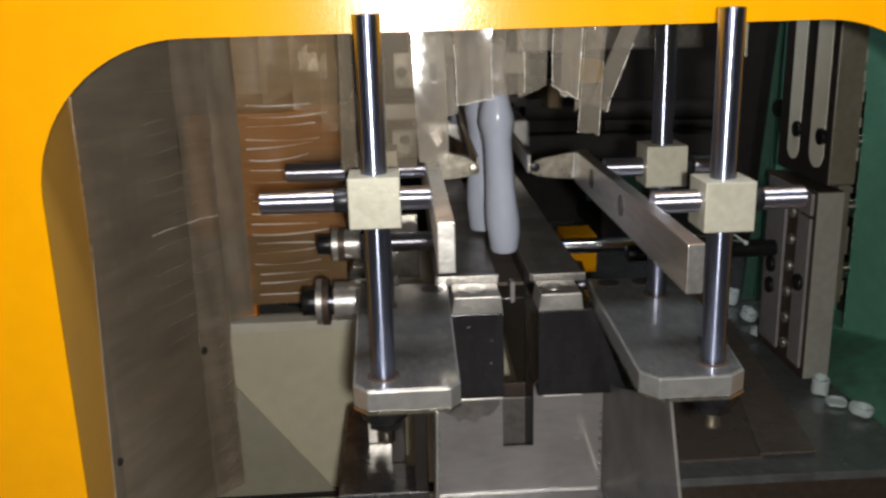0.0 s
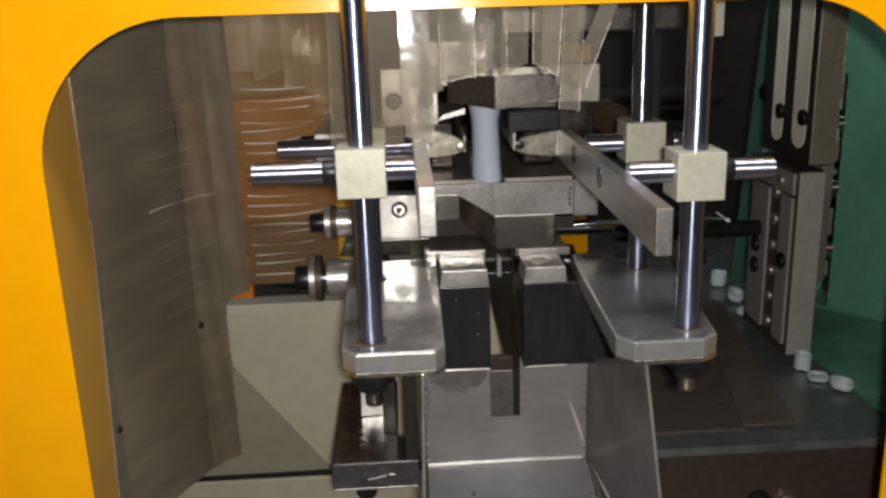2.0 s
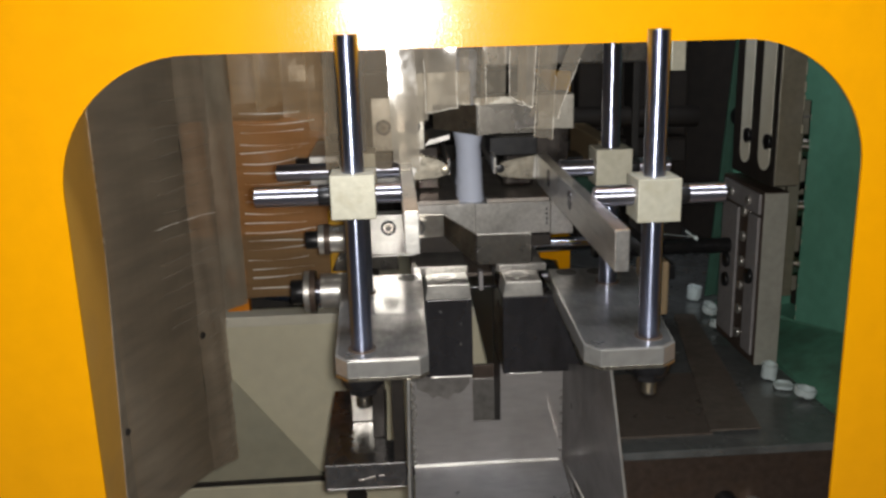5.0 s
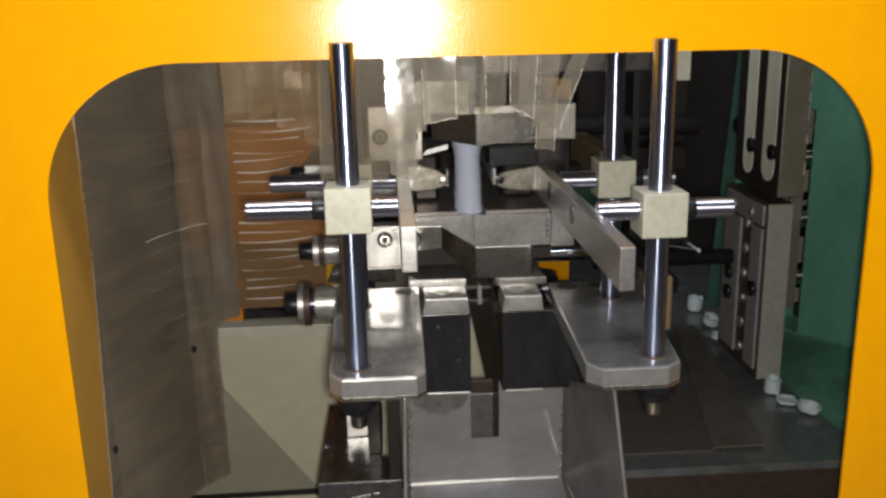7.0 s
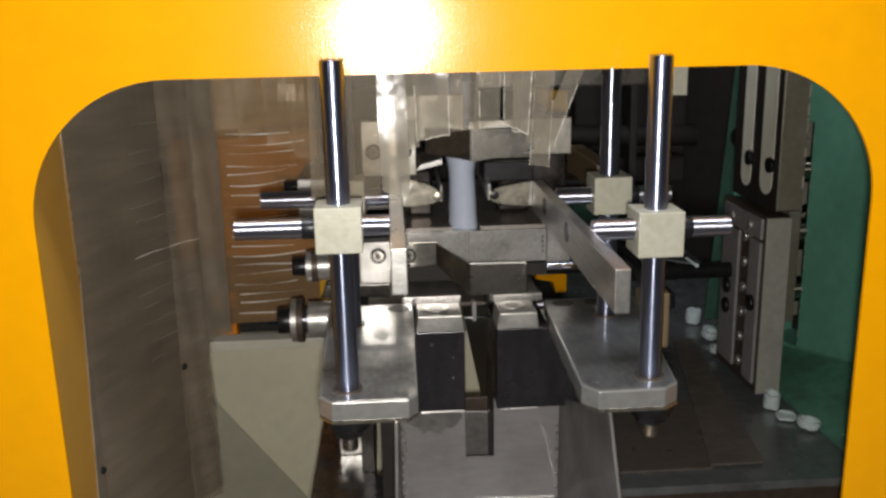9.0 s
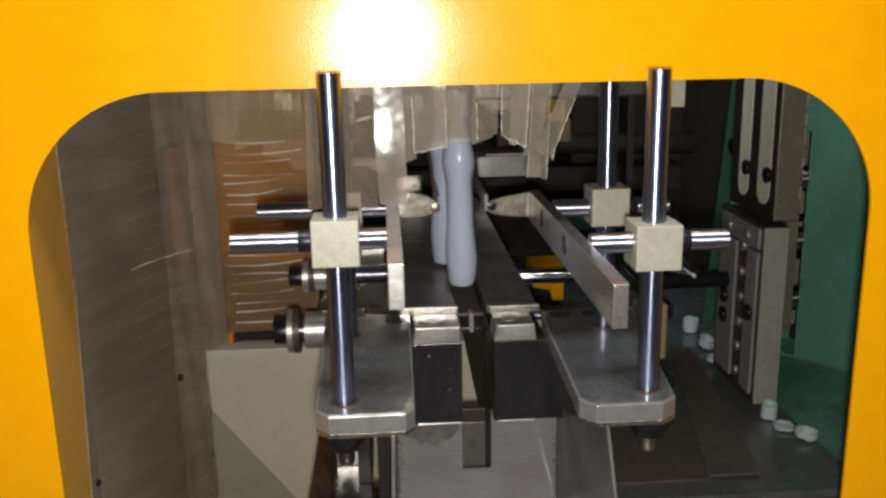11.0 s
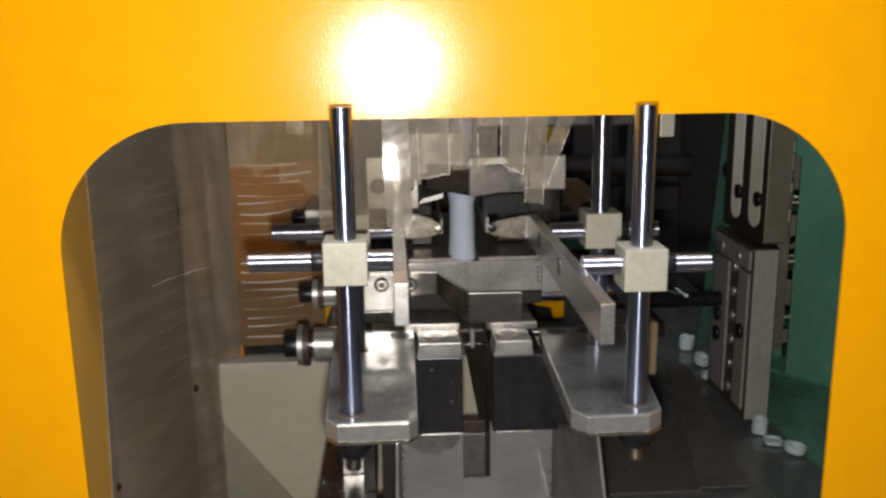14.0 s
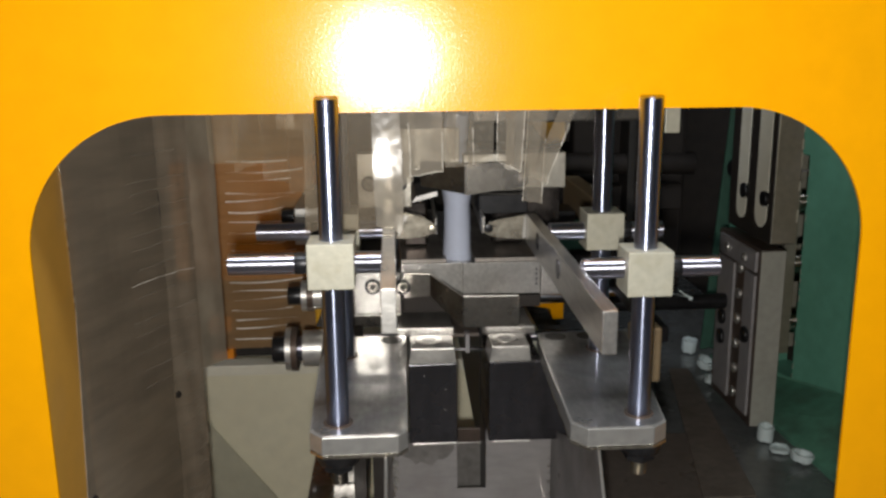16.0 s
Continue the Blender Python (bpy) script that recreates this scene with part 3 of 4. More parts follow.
def lower_bracket():
    b = thing("lower_bracket", (-0.03, 0.80, 0.69), "dark steel bracket below the foot plate", "bracket")
    o = [(-0.074, 0.915), (0.030, 0.915), (0.030, 0.977), (0.004, 0.977), (0.004, 1.145), (-0.074, 1.145)]
    shelf = part("shelf", prism(o, "z", 0.6775, 0.7115, 0.0012), SHELF, b, "thick dark shelf plate")
    part("worn_edge", box(-0.072, 0.028, 0.9140, 0.9160, 0.6764, 0.6784, 0.0004), BRIGHT, shelf, "worn bright lower edge")
    random.seed(5)
    for n in range(5):
        x = -0.032 + 0.006 * n + random.uniform(-0.002, 0.002)
        part("scratch", box(x, x + random.uniform(0.003, 0.009), 0.9140, 0.9148, 0.689 + 0.0012 * n, 0.6902 + 0.0012 * n, 0), BRIGHT, shelf)
    part("spacer", box(-0.043, -0.014, 1.036, 1.08, 0.7120, 0.760, 0.001), BRIGHT, b, "bright spacer block")
    part("leg", box(-0.012, 0.004, 0.985, 1.03, 0.7120, 0.9345, 0.001), HOOD, b, "dark upright leg")
    part("leg", box(0.0145, 0.0300, 0.917, 0.932, 0.7120, 0.9345, 0.001), HOOD, b, "dark upright leg")
    return b


# ---- left side: curtain, film, cabinet, orange machine ----
def sheet_mesh(a, b, z0, z1, nx, nz, ripple, edge=0.0, seed=1, phase=0.0):
    """A hanging sheet from a to b (x, y), rippled, with an uneven far edge."""
    random.seed(seed)
    bm = bmesh.new()
    a, b = Vector(a), Vector(b)
    side = Vector((-(b - a).y, (b - a).x)).normalized()
    wob = [random.uniform(-1, 1) for _ in range(nz + 1)]
    grid = []
    for j in range(nz + 1):
        z = z0 + (z1 - z0) * j / nz
        row = []
        for i in range(nx + 1):
            u = i / nx
            p = a.lerp(b, u)
            if u == 1:
                p = p + (b - a).normalized() * edge * wob[j]
            k = ripple * (math.sin(u * 9 + z * 21 + phase) + 0.6 * math.sin(z * 83 + u * 4 + phase) + 0.35 * noise.noise(Vector((u * 6, z * 40, seed))))
            row.append(bm.verts.new((p.x + side.x * k, p.y + side.y * k, z)))
        grid.append(row)
    for j in range(nz):
        for i in range(nx):
            bm.faces.new((grid[j][i], grid[j][i + 1], grid[j + 1][i + 1], grid[j + 1][i]))
    bmesh.ops.solidify(bm, geom=bm.faces[:], thickness=0.0012)
    return bm


def curtain():
    c = thing("strip_curtain", (-0.24, 0.95, 0.5), "smoky overlapping plastic strips hanging inside the guard", "strip curtain")
    spans = [((-0.2849, 0.8400), (-0.226, 0.976), 0.682, FILM), ((-0.2262, 0.9765), (-0.198, 1.010), 0.680, PALEFILM), ((-0.204, 1.012), (-0.1749, 1.050), 0.888, AMBER)]
    for n, (a, b, z0, mat) in enumerate(spans):
        part("strip", sheet_mesh(a, b, z0, 1.32, 10, 90, 0.0007, 0.0010 if n == 1 else 0.0003, 10 + n, n * 1.7), mat, c)
    part("side_flap", prism([(0.842, 1.045), (0.842, 0.682), (0.800, 0.682)], "x", -0.2849, -0.2838, 0), FILM, c, "free corner of a strip lying on the guard's side")
    # faint creases that cross the strips, most of them level, bunched at the free edge lower down
    random.seed(21)
    line = [Vector((-0.2700, 0.873)), Vector((-0.2260, 0.9725)), Vector((-0.1970, 1.0070))]
    for i in range(30):
        if i < 14:
            z, u0, u1, rise = 0.905 + i * 0.0200 + random.uniform(-0.006, 0.006), random.uniform(0.42, 0.56), random.uniform(1.25, 1.92), random.uniform(-0.001, 0.003)
        else:
            z, u0, u1, rise = 0.688 + (i - 14) * 0.0140 + random.uniform(-0.004, 0.004), random.uniform(1.05, 1.55), random.uniform(1.82, 1.97), random.uniform(0.006, 0.013)
        bm = bmesh.new()
        last = None
        for k in range(12):
            w = k / 11
            u = u0 + (u1 - u0) * w
            p = line[0].lerp(line[1], u) if u < 1 else line[1].lerp(line[2], u - 1)
            q = Vector((p.x + 0.0030, p.y - 0.0016, z + rise * w * w + 0.0007 * math.sin(k * 1.1 + i)))
            if last is not None:
                rod(last, q, 0.00014 + 0.00026 * abs(math.sin(k * 0.8 + i * 2.1)), 5, 0, bm=bm)
            last = q
        part("crease", bm, CREASE if i == 6 else FAINT, c, "faint crease")
    for x, y, z in ((-0.2225, 0.974, 0.872), (-0.2837, 0.8312, 0.8128)):
        part("rivet", rod((x, y, z), (x + 0.0022, y - 0.001, z), 0.0042, 14, 0), HOOD, c, "dark spot", True)
    return c


def film():
    f = thing("stretch_film", (-0.16, 1.30, 0.78), "brownish clear film with bright horizontal creases", "plastic film")
    part("sheet", sheet_mesh((-0.232, 1.30), (-0.075, 1.30), 0.815, 1.31, 12, 40, 0.0012, 0.002, 31), WRAP, f)
    random.seed(33)
    for i in range(19):
        z = 0.832 + i * 0.0158 + random.uniform(-0.003, 0.003)
        x = random.uniform(-0.214, -0.205)
        x1 = random.uniform(-0.125, -0.090)
        bm = bmesh.new()
        last = None
        lift, sag = random.uniform(-0.001, 0.009), random.uniform(-0.0025, 0.001)
        for k in range(9):
            u = k / 8
            q = Vector((x + (x1 - x) * u, 1.2945, z + lift * u * u + sag * math.sin(u * math.pi)))
            if last is not None:
                rod(last, q, 0.0006 + 0.0005 * math.sin(u * math.pi + i), 5, 0, bm=bm)
            last = q
        part("crease", bm, CREASE, f, "crease drawn near-white for its gleam")
    return f


def cabinet():
    c = thing("beige_cabinet", (-0.4, 1.7, 0.0), "beige painted steel cabinet with a lower ledge", "cabinet")
    part("body", box(-1.0, 0.34, 1.47, 2.05, 0.0, 0.7062, 0.003), BEIGE, c)
    part("top_lip", box(-1.0, 0.34, 1.462, 1.50, 0.7065, 0.7260, 0.002), CREAM, c, "pale top lip")
    part("ledge", box(-1.0, 0.06, 1.446, 1.4695, 0.05, 0.390, 0.004), BEIGE, c, "beige lower ledge")
    # near-black strip standing for the shadow in the gap
    part("gap_strip", box(-1.0, 0.06, 1.450, 1.4695, 0.3905, 0.3995, 0), NEARBLACK, c, "dark strip painted for the shadow gap above the ledge")
    part("hole", rod((-0.068, 1.4450, 0.357), (-0.068, 1.450, 0.357), 0.020, 24, 0), NEARBLACK, c, "dark round hole")
    # folded apron plate that slants away to the side; its shade is painted in
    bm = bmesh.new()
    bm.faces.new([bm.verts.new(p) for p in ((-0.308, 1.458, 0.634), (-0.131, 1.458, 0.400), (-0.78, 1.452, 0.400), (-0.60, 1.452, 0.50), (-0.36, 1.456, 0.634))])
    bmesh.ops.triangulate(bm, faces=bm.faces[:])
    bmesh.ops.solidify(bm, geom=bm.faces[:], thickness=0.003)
    part("apron", bm, SHADEBEIGE, c, "slanting apron plate, its shade painted as darker beige")
    # added dark backing, hides the bright hall behind the curtain
    part("dark_backing", prism([(-0.345, 0.722), (-0.60, 0.482), (-0.95, 0.482), (-0.95, 1.62), (-0.345, 1.62)], "y", 1.436, 1.442), NEARBLACK, c, "dark plate added behind the curtain to keep it dark")
    return c


def orange_machine():
    m = thing("orange_machine", (-0.2, 1.95, 0.706), "orange painted machine body standing behind the film", "machine")
    part("panel", box(-0.42, -0.115, 1.80, 1.95, 0.60, 1.045, 0.004), ORANGE, m)
    # added panel, gives the hazy film above the orange its brown tone
    part("brown_backing", box(-0.62, -0.115, 1.82, 1.95, 1.049, 1.60, 0.004), BACKING, m, "brown-grey panel added behind the film for its tone")
    part("upper_arm", box(-0.20, -0.105, 1.70, 1.80, 0.98, 1.06, 0.006), ORANGE, m)
    part("lower_body", box(-0.42, -0.11, 1.56, 1.79, 0.7070, 0.80, 0.004), NEARBLACK, m, "dark lower body")
    part("leg", box(-0.300, -0.258, 1.530, 1.558, 0.7070, 0.790, 0.003), ORANGE, m, "orange leg")
    hose = bmesh.new()
    last = None
    for k in range(10):
        q = Vector((-0.31 + 0.022 * k, 1.53 + 0.006 * math.sin(k), 0.745 + 0.010 * math.sin(k * 0.5)))
        if last is not None:
            rod(last, q, 0.016, 10, 0, bm=hose)
        last = q
    part("hose", hose, BLUE, m, "dark blue hose", True)
    return m


# ---- left push rods ----
def push_rod(y, z, r, x_head, x_end, label):
    p = thing("push_rod", (x_head, y, z), label, "push rod", "push rods")
    part("rod", rod((x_head + 0.02, y, z), (x_end, y, z), r, 24, 0.001), CROSS, p, "", True)
    bolt = part("bolt_head", rod((x_head - 0.012, y, z), (x_head + 0.006, y, z), r * 1.02, 20, 0.001), BLACK, p, "black cap screw head", True)
    part("socket", rod((x_head - 0.0125, y, z), (x_head - 0.0118, y, z), r * 0.55, 6, 0), NEARBLACK, bolt)
    part("washer", ring((x_head + 0.006, y, z), (x_head + 0.013, y, z), r * 1.72, r * 0.6, 32), BRIGHT, p, "thick steel washer", True)
    part("rubber_ring", ring((x_head + 0.0132, y, z), (x_head + 0.021, y, z), r * 1.76, r * 0.6, 32), RUST, p, "dull rubber ring", True)
    return p


def bushing(y, z, r, x0, x1):
    b = thing("bushing", ((x0 + x1) / 2, y, z - r), "plain steel bushing round a push rod", "bushing", "bushings")
    part("sleeve", ring((x0, y, z), (x1, y, z), r, r * 0.55, 32), BRIGHT, b, "", True)
    return b


# ---- gripper jaws on the transfer carriage ----
def left_jaw():
    j = thing("gripper_jaw", (0.06, 1.0, 0.985), "ground steel gripper jaw with screws and bent guard plate", "gripper jaw", "gripper jaws")
    part("grip_block", prism([(0.053, 0.985), (0.127, 0.985), (0.127, 1.02), (0.110, 1.03), (0.110, 1.05), (0.127, 1.06), (0.127, 1.32), (0.053, 1.32)], "z", 0.989, 1.027, 0.0008), STEEL, j)
    part("top_skin", prism([(0.054, 0.987), (0.109, 0.987), (0.109, 1.315), (0.054, 1.315)], "z", 1.0275, 1.0315, 0), SKIN, j, "oiled dark top face")
    part("base", box(0.0535, 0.1265, 0.976, 1.32, 0.9675, 0.9875, 0.001), VOID, j, "near-black carriage base that also paints the shadow under the jaw")
    face = part("screw_plate", box(-0.004, 0.0525, 0.975, 1.00, 0.968, 1.019, 0.001), BRIGHT, j, "bright screw plate")
    for x in (0.019, 0.055):
        socket_screw((x, 0.974 if x < 0.05 else 0.9700, 1.0025), (0, -1, 0), 0.0078, face)
    part("foot_strip", box(-0.004, 0.0525, 0.972, 1.0, 0.9660, 0.9678, 0.0003), BRIGHT, j)
    bm = bmesh.new()
    rings = []
    for x, y, hi, lo in ((0.0565, 0.9715, 1.018, 0.988), (0.088, 0.9705, 1.017, 0.990), (0.1225, 0.917, 1.0045, 0.967), (0.1245, 0.9155, 1.0045, 0.967), (0.186, 0.914, 1.0045, 0.968), (0.1885, 0.914, 1.002, 0.9705)):
        rings.append([bm.verts.new(p) for p in ((x, y, hi), (x, y, lo), (x + 0.0012, y + 0.0035, lo), (x + 0.0012, y + 0.0035, hi))])
    for p, q in zip(rings, rings[1:]):
        for i in range(4):
            bm.faces.new((p[i], p[(i + 1) % 4], q[(i + 1) % 4], q[i]))
    bm.faces.new(rings[0]), bm.faces.new(rings[-1])
    guard_plate = part("guard_plate", bm, GUARD, j, "bent dull steel guard plate")
    rim = rod((0.1240, 0.9150, 1.0045), (0.1865, 0.9136, 1.0045), 0.0011, 8, 0)
    rod((0.088, 0.9705, 1.0170), (0.1240, 0.9155, 1.0045), 0.0006, 8, 0, bm=rim)
    rod((0.1865, 0.9136, 1.0045), (0.1890, 0.9136, 1.0015), 0.0009, 8, 0, bm=rim)
    part("rim", rim, BRIGHT, guard_plate, "bright rim along the bend and top edge")
    part("rear_block", box(0.058, 0.090, 1.055, 1.30, 1.032, 1.092, 0.004), CAVE, j, "rear block coloured near-black for the dark recess")
    up = part("upper_plate", box(0.004, 0.068, 0.985, 1.00, 1.097, 1.162, 0.001), PLATE, j, "worn upper screw plate")
    for x in (0.018, 0.054):
        socket_screw((x, 0.984, 1.126), (0, -1, 0), 0.0075, up)
    part("upper_block", box(0.033, 0.1262, 0.992, 1.12, 1.140, 1.190, 0.001), PLATE, j)
    part("shoulder", prism([(0.066, 1.0985), (0.074, 1.1070), (0.100, 1.1135), (0.100, 1.1065)], "y", 1.0, 1.10, 0.0006), STEEL, j, "tapered shoulder under the plate")
    bm = bmesh.new()
    rings = []
    for x, y, hi, lo in ((0.0790, 0.985, 1.152, 1.1225), (0.1275, 0.9405, 1.154, 1.1190), (0.1292, 0.9392, 1.154, 1.1180), (0.1310, 0.9390, 1.154, 1.1180), (0.1985, 0.9395, 1.155, 1.1275), (0.2005, 0.9397, 1.153, 1.1295)):
        rings.append([bm.verts.new(q) for q in ((x, y, hi), (x, y, lo), (x + 0.0010, y + 0.0035, lo), (x + 0.0010, y + 0.0035, hi))])
    for a, b in zip(rings, rings[1:]):
        for i in range(4):
            bm.faces.new((a[i], a[(i + 1) % 4], b[(i + 1) % 4], b[i]))
    bm.faces.new(rings[0]), bm.faces.new(rings[-1])
    upper_guard = part("upper_guard_plate", bm, GUARD, j, "bent dull steel plate over the neck")
    # bright rod paints in the gleam at the bend
    part("rim", rod((0.1290, 0.9388, 1.1185), (0.1290, 0.9388, 1.1535), 0.0013, 8, 0), BRIGHT, upper_guard, "bright rod drawing the gleam along the bend")
    part("arm", box(-0.091, -0.0275, 1.15, 1.36, 1.016, 1.068, 0.002), BRIGHT, j, "pale side arm of the jaw")
    part("arm_screw", rod((-0.091, 1.17, 1.0535), (-0.110, 1.17, 1.0535), 0.0095, 20, 0.001), BLACK, j, "", True)
    part("arm_screw", rod((-0.060, 1.30, 1.0685), (-0.060, 1.30, 1.081), 0.011, 20, 0.001), BLACK, j, "", True)
    part("bridge", box(-0.0270, 0.0535, 1.20, 1.30, 1.012, 1.045, 0.001), STEEL, j)
    part("yellow_bracket", box(-0.074, -0.034, 1.215, 1.26, 0.822, 0.975, 0.003), OCHRE, j, "yellow painted bracket")
    part("cylinder", rod((-0.122, 1.235, 0.826), (-0.075, 1.235, 0.826), 0.012, 24, 0.001), CHROME, j, "small chromed cylinder", True)
    return j


def right_jaw():
    j = thing("gripper_jaw", (0.19, 1.0, 0.985), "ground steel gripper jaw with a tapered upper finger", "gripper jaw", "gripper jaws")
    block = part("grip_block", prism([(0.1285, 0.985), (0.2245, 0.985), (0.2245, 1.32), (0.1285, 1.32), (0.1285, 1.06), (0.143, 1.05), (0.143, 1.03), (0.1285, 1.02)], "z", 0.986, 1.0265, 0.0008), STEEL, j)
    for n in range(4):
        part("stamped_mark", box(0.2185, 0.2205, 0.9843, 0.9848, 0.997 + n * 0.006, 1.0005 + n * 0.006, 0), DARK, block)
    part("base", box(0.1290, 0.2260, 0.990, 1.32, 0.9675, 0.9825, 0.001), VOID, j, "near-black carriage base that also paints the shadow under the jaw")
    part("end_plate", box(0.2250, 0.254, 0.987, 1.32, 0.983, 1.029, 0.001), STEEL, j)
    part("top_skin", prism([(0.144, 0.987), (0.223, 0.987), (0.223, 1.315), (0.144, 1.315)], "z", 1.0270, 1.0315, 0), SKIN, j, "oiled dark top face")
    part("rear_block", box(0.172, 0.215, 1.055, 1.30, 1.032, 1.080, 0.006), CAVE, j, "rear block coloured near-black for the dark recess")
    part("upper_finger", prism([(0.129, 1.1330), (0.150, 1.1180), (0.205, 1.1180), (0.253, 1.1170), (0.253, 1.160), (0.130, 1.159)], "y", 0.985, 1.02, 0.001), PLATE, j, "tapered upper finger")
    part("arm", box(0.312, 0.337, 1.10, 1.30, 1.037, 1.083, 0.002), TAN, j, "tan side arm")
    part("under_block", box(0.150, 0.210, 1.0, 1.06, 1.084, 1.107, 0.001), BLACK, j)
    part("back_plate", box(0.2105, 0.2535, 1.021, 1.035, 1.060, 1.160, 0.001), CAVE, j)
    part("neck_plate", box(0.1500, 0.2100, 1.021, 1.035, 1.108, 1.139, 0.001), GUARD, j, "blackened plate under the finger")
    part("arm_bar", box(0.2540, 0.3115, 1.20, 1.26, 1.030, 1.046, 0.001), BLACK, j)
    for n in range(4):
        part("clip", box(0.1262, 0.1284, 1.066 + n * 0.055, 1.080 + n * 0.055, 0.987, 1.026, 0.0004), BRIGHT, j, "small upright clip")
    # added plate, puts the inner face's bright reflection into its colour
    part("grip_gleam", box(0.1264, 0.1284, 0.986, 1.0195, 0.9855, 1.0265, 0.0004), BRIGHT, j, "bright plate added for the reflection on the gripping face")
    return j


# ---- bottles ----
PROFILE = [(0.003, -0.110), (0.0140, -0.110), (0.0162, -0.106), (0.0180, -0.092), (0.0186, -0.074), (0.0176, -0.054), (0.0160, -0.034), (0.0152, -0.014), (0.0150, 0.006), (0.0156, 0.020),
           (0.0176, 0.032), (0.0190, 0.043), (0.0181, 0.054), (0.0150, 0.067), (0.0124, 0.079), (0.0110, 0.090), (0.0098, 0.0955), (0.004, 0.0958)]
STUB = [(0.003, 0.0930), (0.0110, 0.0940), (0.0138, 0.100), (0.0146, 0.108), (0.0142, 0.118), (0.0150, 0.127), (0.0132, 0.131), (0.0070, 0.1320), (0.002, 0.1322)]


def bottle():
    b = thing("bottle", (0, 0, 0), "milky white blown plastic bottle with a waist and an uncut stub", "bottle", "bottles")
    bm = lathe(PROFILE, (0, 0, 0))
    for v in bm.verts:
        dent = noise.noise(v.co * 38) * 0.0016 + noise.noise(v.co * 90) * 0.0006
        v.co.x += dent + 0.0009 * math.copysign(1.0, v.co.x) * max(0.0, 1 - abs(v.co.y) / 0.004)
        v.co.y += dent * 0.6
        v.co.y *= 1 + 0.10 * math.exp(-((v.co.z - 0.043) / 0.024) ** 2)
    part("body", bm, BOTTLE, b, "", True)
    bm = lathe(STUB, (0, 0, 0))
    for v in bm.verts:
        v.co.y *= 0.95
        v.co += Vector((0.0045, 0.0025, 0.004)) * noise.noise(v.co * 95)
    part("neck_stub", bm, BOTTLE, b, "rough uncut stub", True)
    return b


# ---- front strips under the guard's top ----
def front_strips():
    # middle, lower end, lean aside, width, tilt towards the front
    random.seed(7)
    spec = [(-0.112, 1.180, 0, 0.028, 0), (-0.090, 1.174, 2, 0.027, -1), (-0.068, 1.160, -1, 0.027, 0), (-0.046, 1.145, -2, 0.026, -1), (-0.024, 1.112, 1, 0.026, -4), (0.007, 1.106, 0, 0.040, -4),
            (0.0400, 1.112, -1, 0.027, 5.5), (0.0585, 1.150, 1, 0.020, -1), (0.0775, 1.1665, -1, 0.027, 1), (0.098, 1.176, 3, 0.020, -1), (0.113, 1.170, 1, 0.022, -2),
            (0.136, 1.171, 2, 0.020, 1), (0.156, 1.174, 1, 0.014, 0), (0.167, 1.168, 3, 0.014, 1), (0.186, 1.159, 4, 0.016, 0), (0.192, 1.131, 3, 0.016, -2), (0.222, 1.158, 22, 0.014, -3)]
    edged = {6: (6,), 8: (0, 6), 9: (6,), 10: (6,), 11: (0,), 12: (0,), 13: (6,), 14: (0,), 15: (0, 6), 16: (6,)}
    for n, (x, z0, lean, w, tilt) in enumerate(spec):
        y = 0.784 + 0.010 * (n % 4)
        s = thing("plastic_strip", (x, y, z0), "clear plastic strip hanging from the guard with a ragged cut end", "plastic strip", "plastic strips")
        bm = bmesh.new()
        grid = []
        for j in range(17):
            u = j / 16
            z = 1.245 + (z0 - 1.245) * u
            cx = x + math.tan(radians(-lean)) * (1.245 - z)
            row = []
            for i in range(9):
                v = i / 8 - 0.5
                dz = random.uniform(-0.0010, 0.0010) + 0.010 * v * math.sin(n * 1.9) if j == 16 else 0
                curl = (0.0001 if n in (6, 10) else 0.0008) * math.sin(v * 3 + n) + 0.0012 * math.sin(u * 5 + n * 2) * u - math.tan(radians(tilt)) * (1.245 - z) - (0.013 * (u - 0.42) ** 2 if n == 6 else 0)
                row.append(bm.verts.new((cx + v * w * (1.2 if n > 7 else 1.0) * (1 + 0.05 * math.sin(u * 4 + n)), y + curl, z + dz)))
            grid.append(row)
        for j in range(16):
            for i in range(8):
                bm.faces.new((grid[j][i], grid[j][i + 1], grid[j + 1][i + 1], grid[j + 1][i]))
        tracks = {i: [row[i if i == 0 else 8].co + Vector((0, -0.001, 0)) for row in grid] for i in (0, 6)}
        hem = [p.co + Vector((0, -0.001, 0)) for p in grid[16]]
        bmesh.ops.solidify(bm, geom=bm.faces[:], thickness=0.0016)
        strip = part("strip", bm, THIN if n < 4 else HAZE if n < 6 else PVC if n < 9 or n == 13 else CLEAR, s, "", True)
        for i in edged.get(n, ()):
            edge = bmesh.new()
            start = random.randint(0, 9)
            for j in range(start, 16):
                rod(tracks[i][j], tracks[i][j + 1], 0.00026 * (0.5 + abs(math.sin(j * 0.9 + n))), 5, 0, bm=edge)
            part("edge", edge, CREASE if n in (8, 10, 12, 13, 15, 16) else FAINT, strip, "bright cut edge")
        if n in (6, 8, 10, 12, 13, 15):
            edge = bmesh.new()
            for p, q in zip(hem, hem[1:]):
                rod(p, q, random.uniform(0.0002, 0.0005), 5, 0, bm=edge)
            part("hem", edge, CREASE if n in (8, 12, 13) else FAINT, strip, "ragged bright lower end")
    solid("strip_holder", box(-0.23, 0.22, 0.77, 0.83, 1.246, 1.262, 0.001), STEEL, "flat steel bar that holds the plastic strips", "holder")


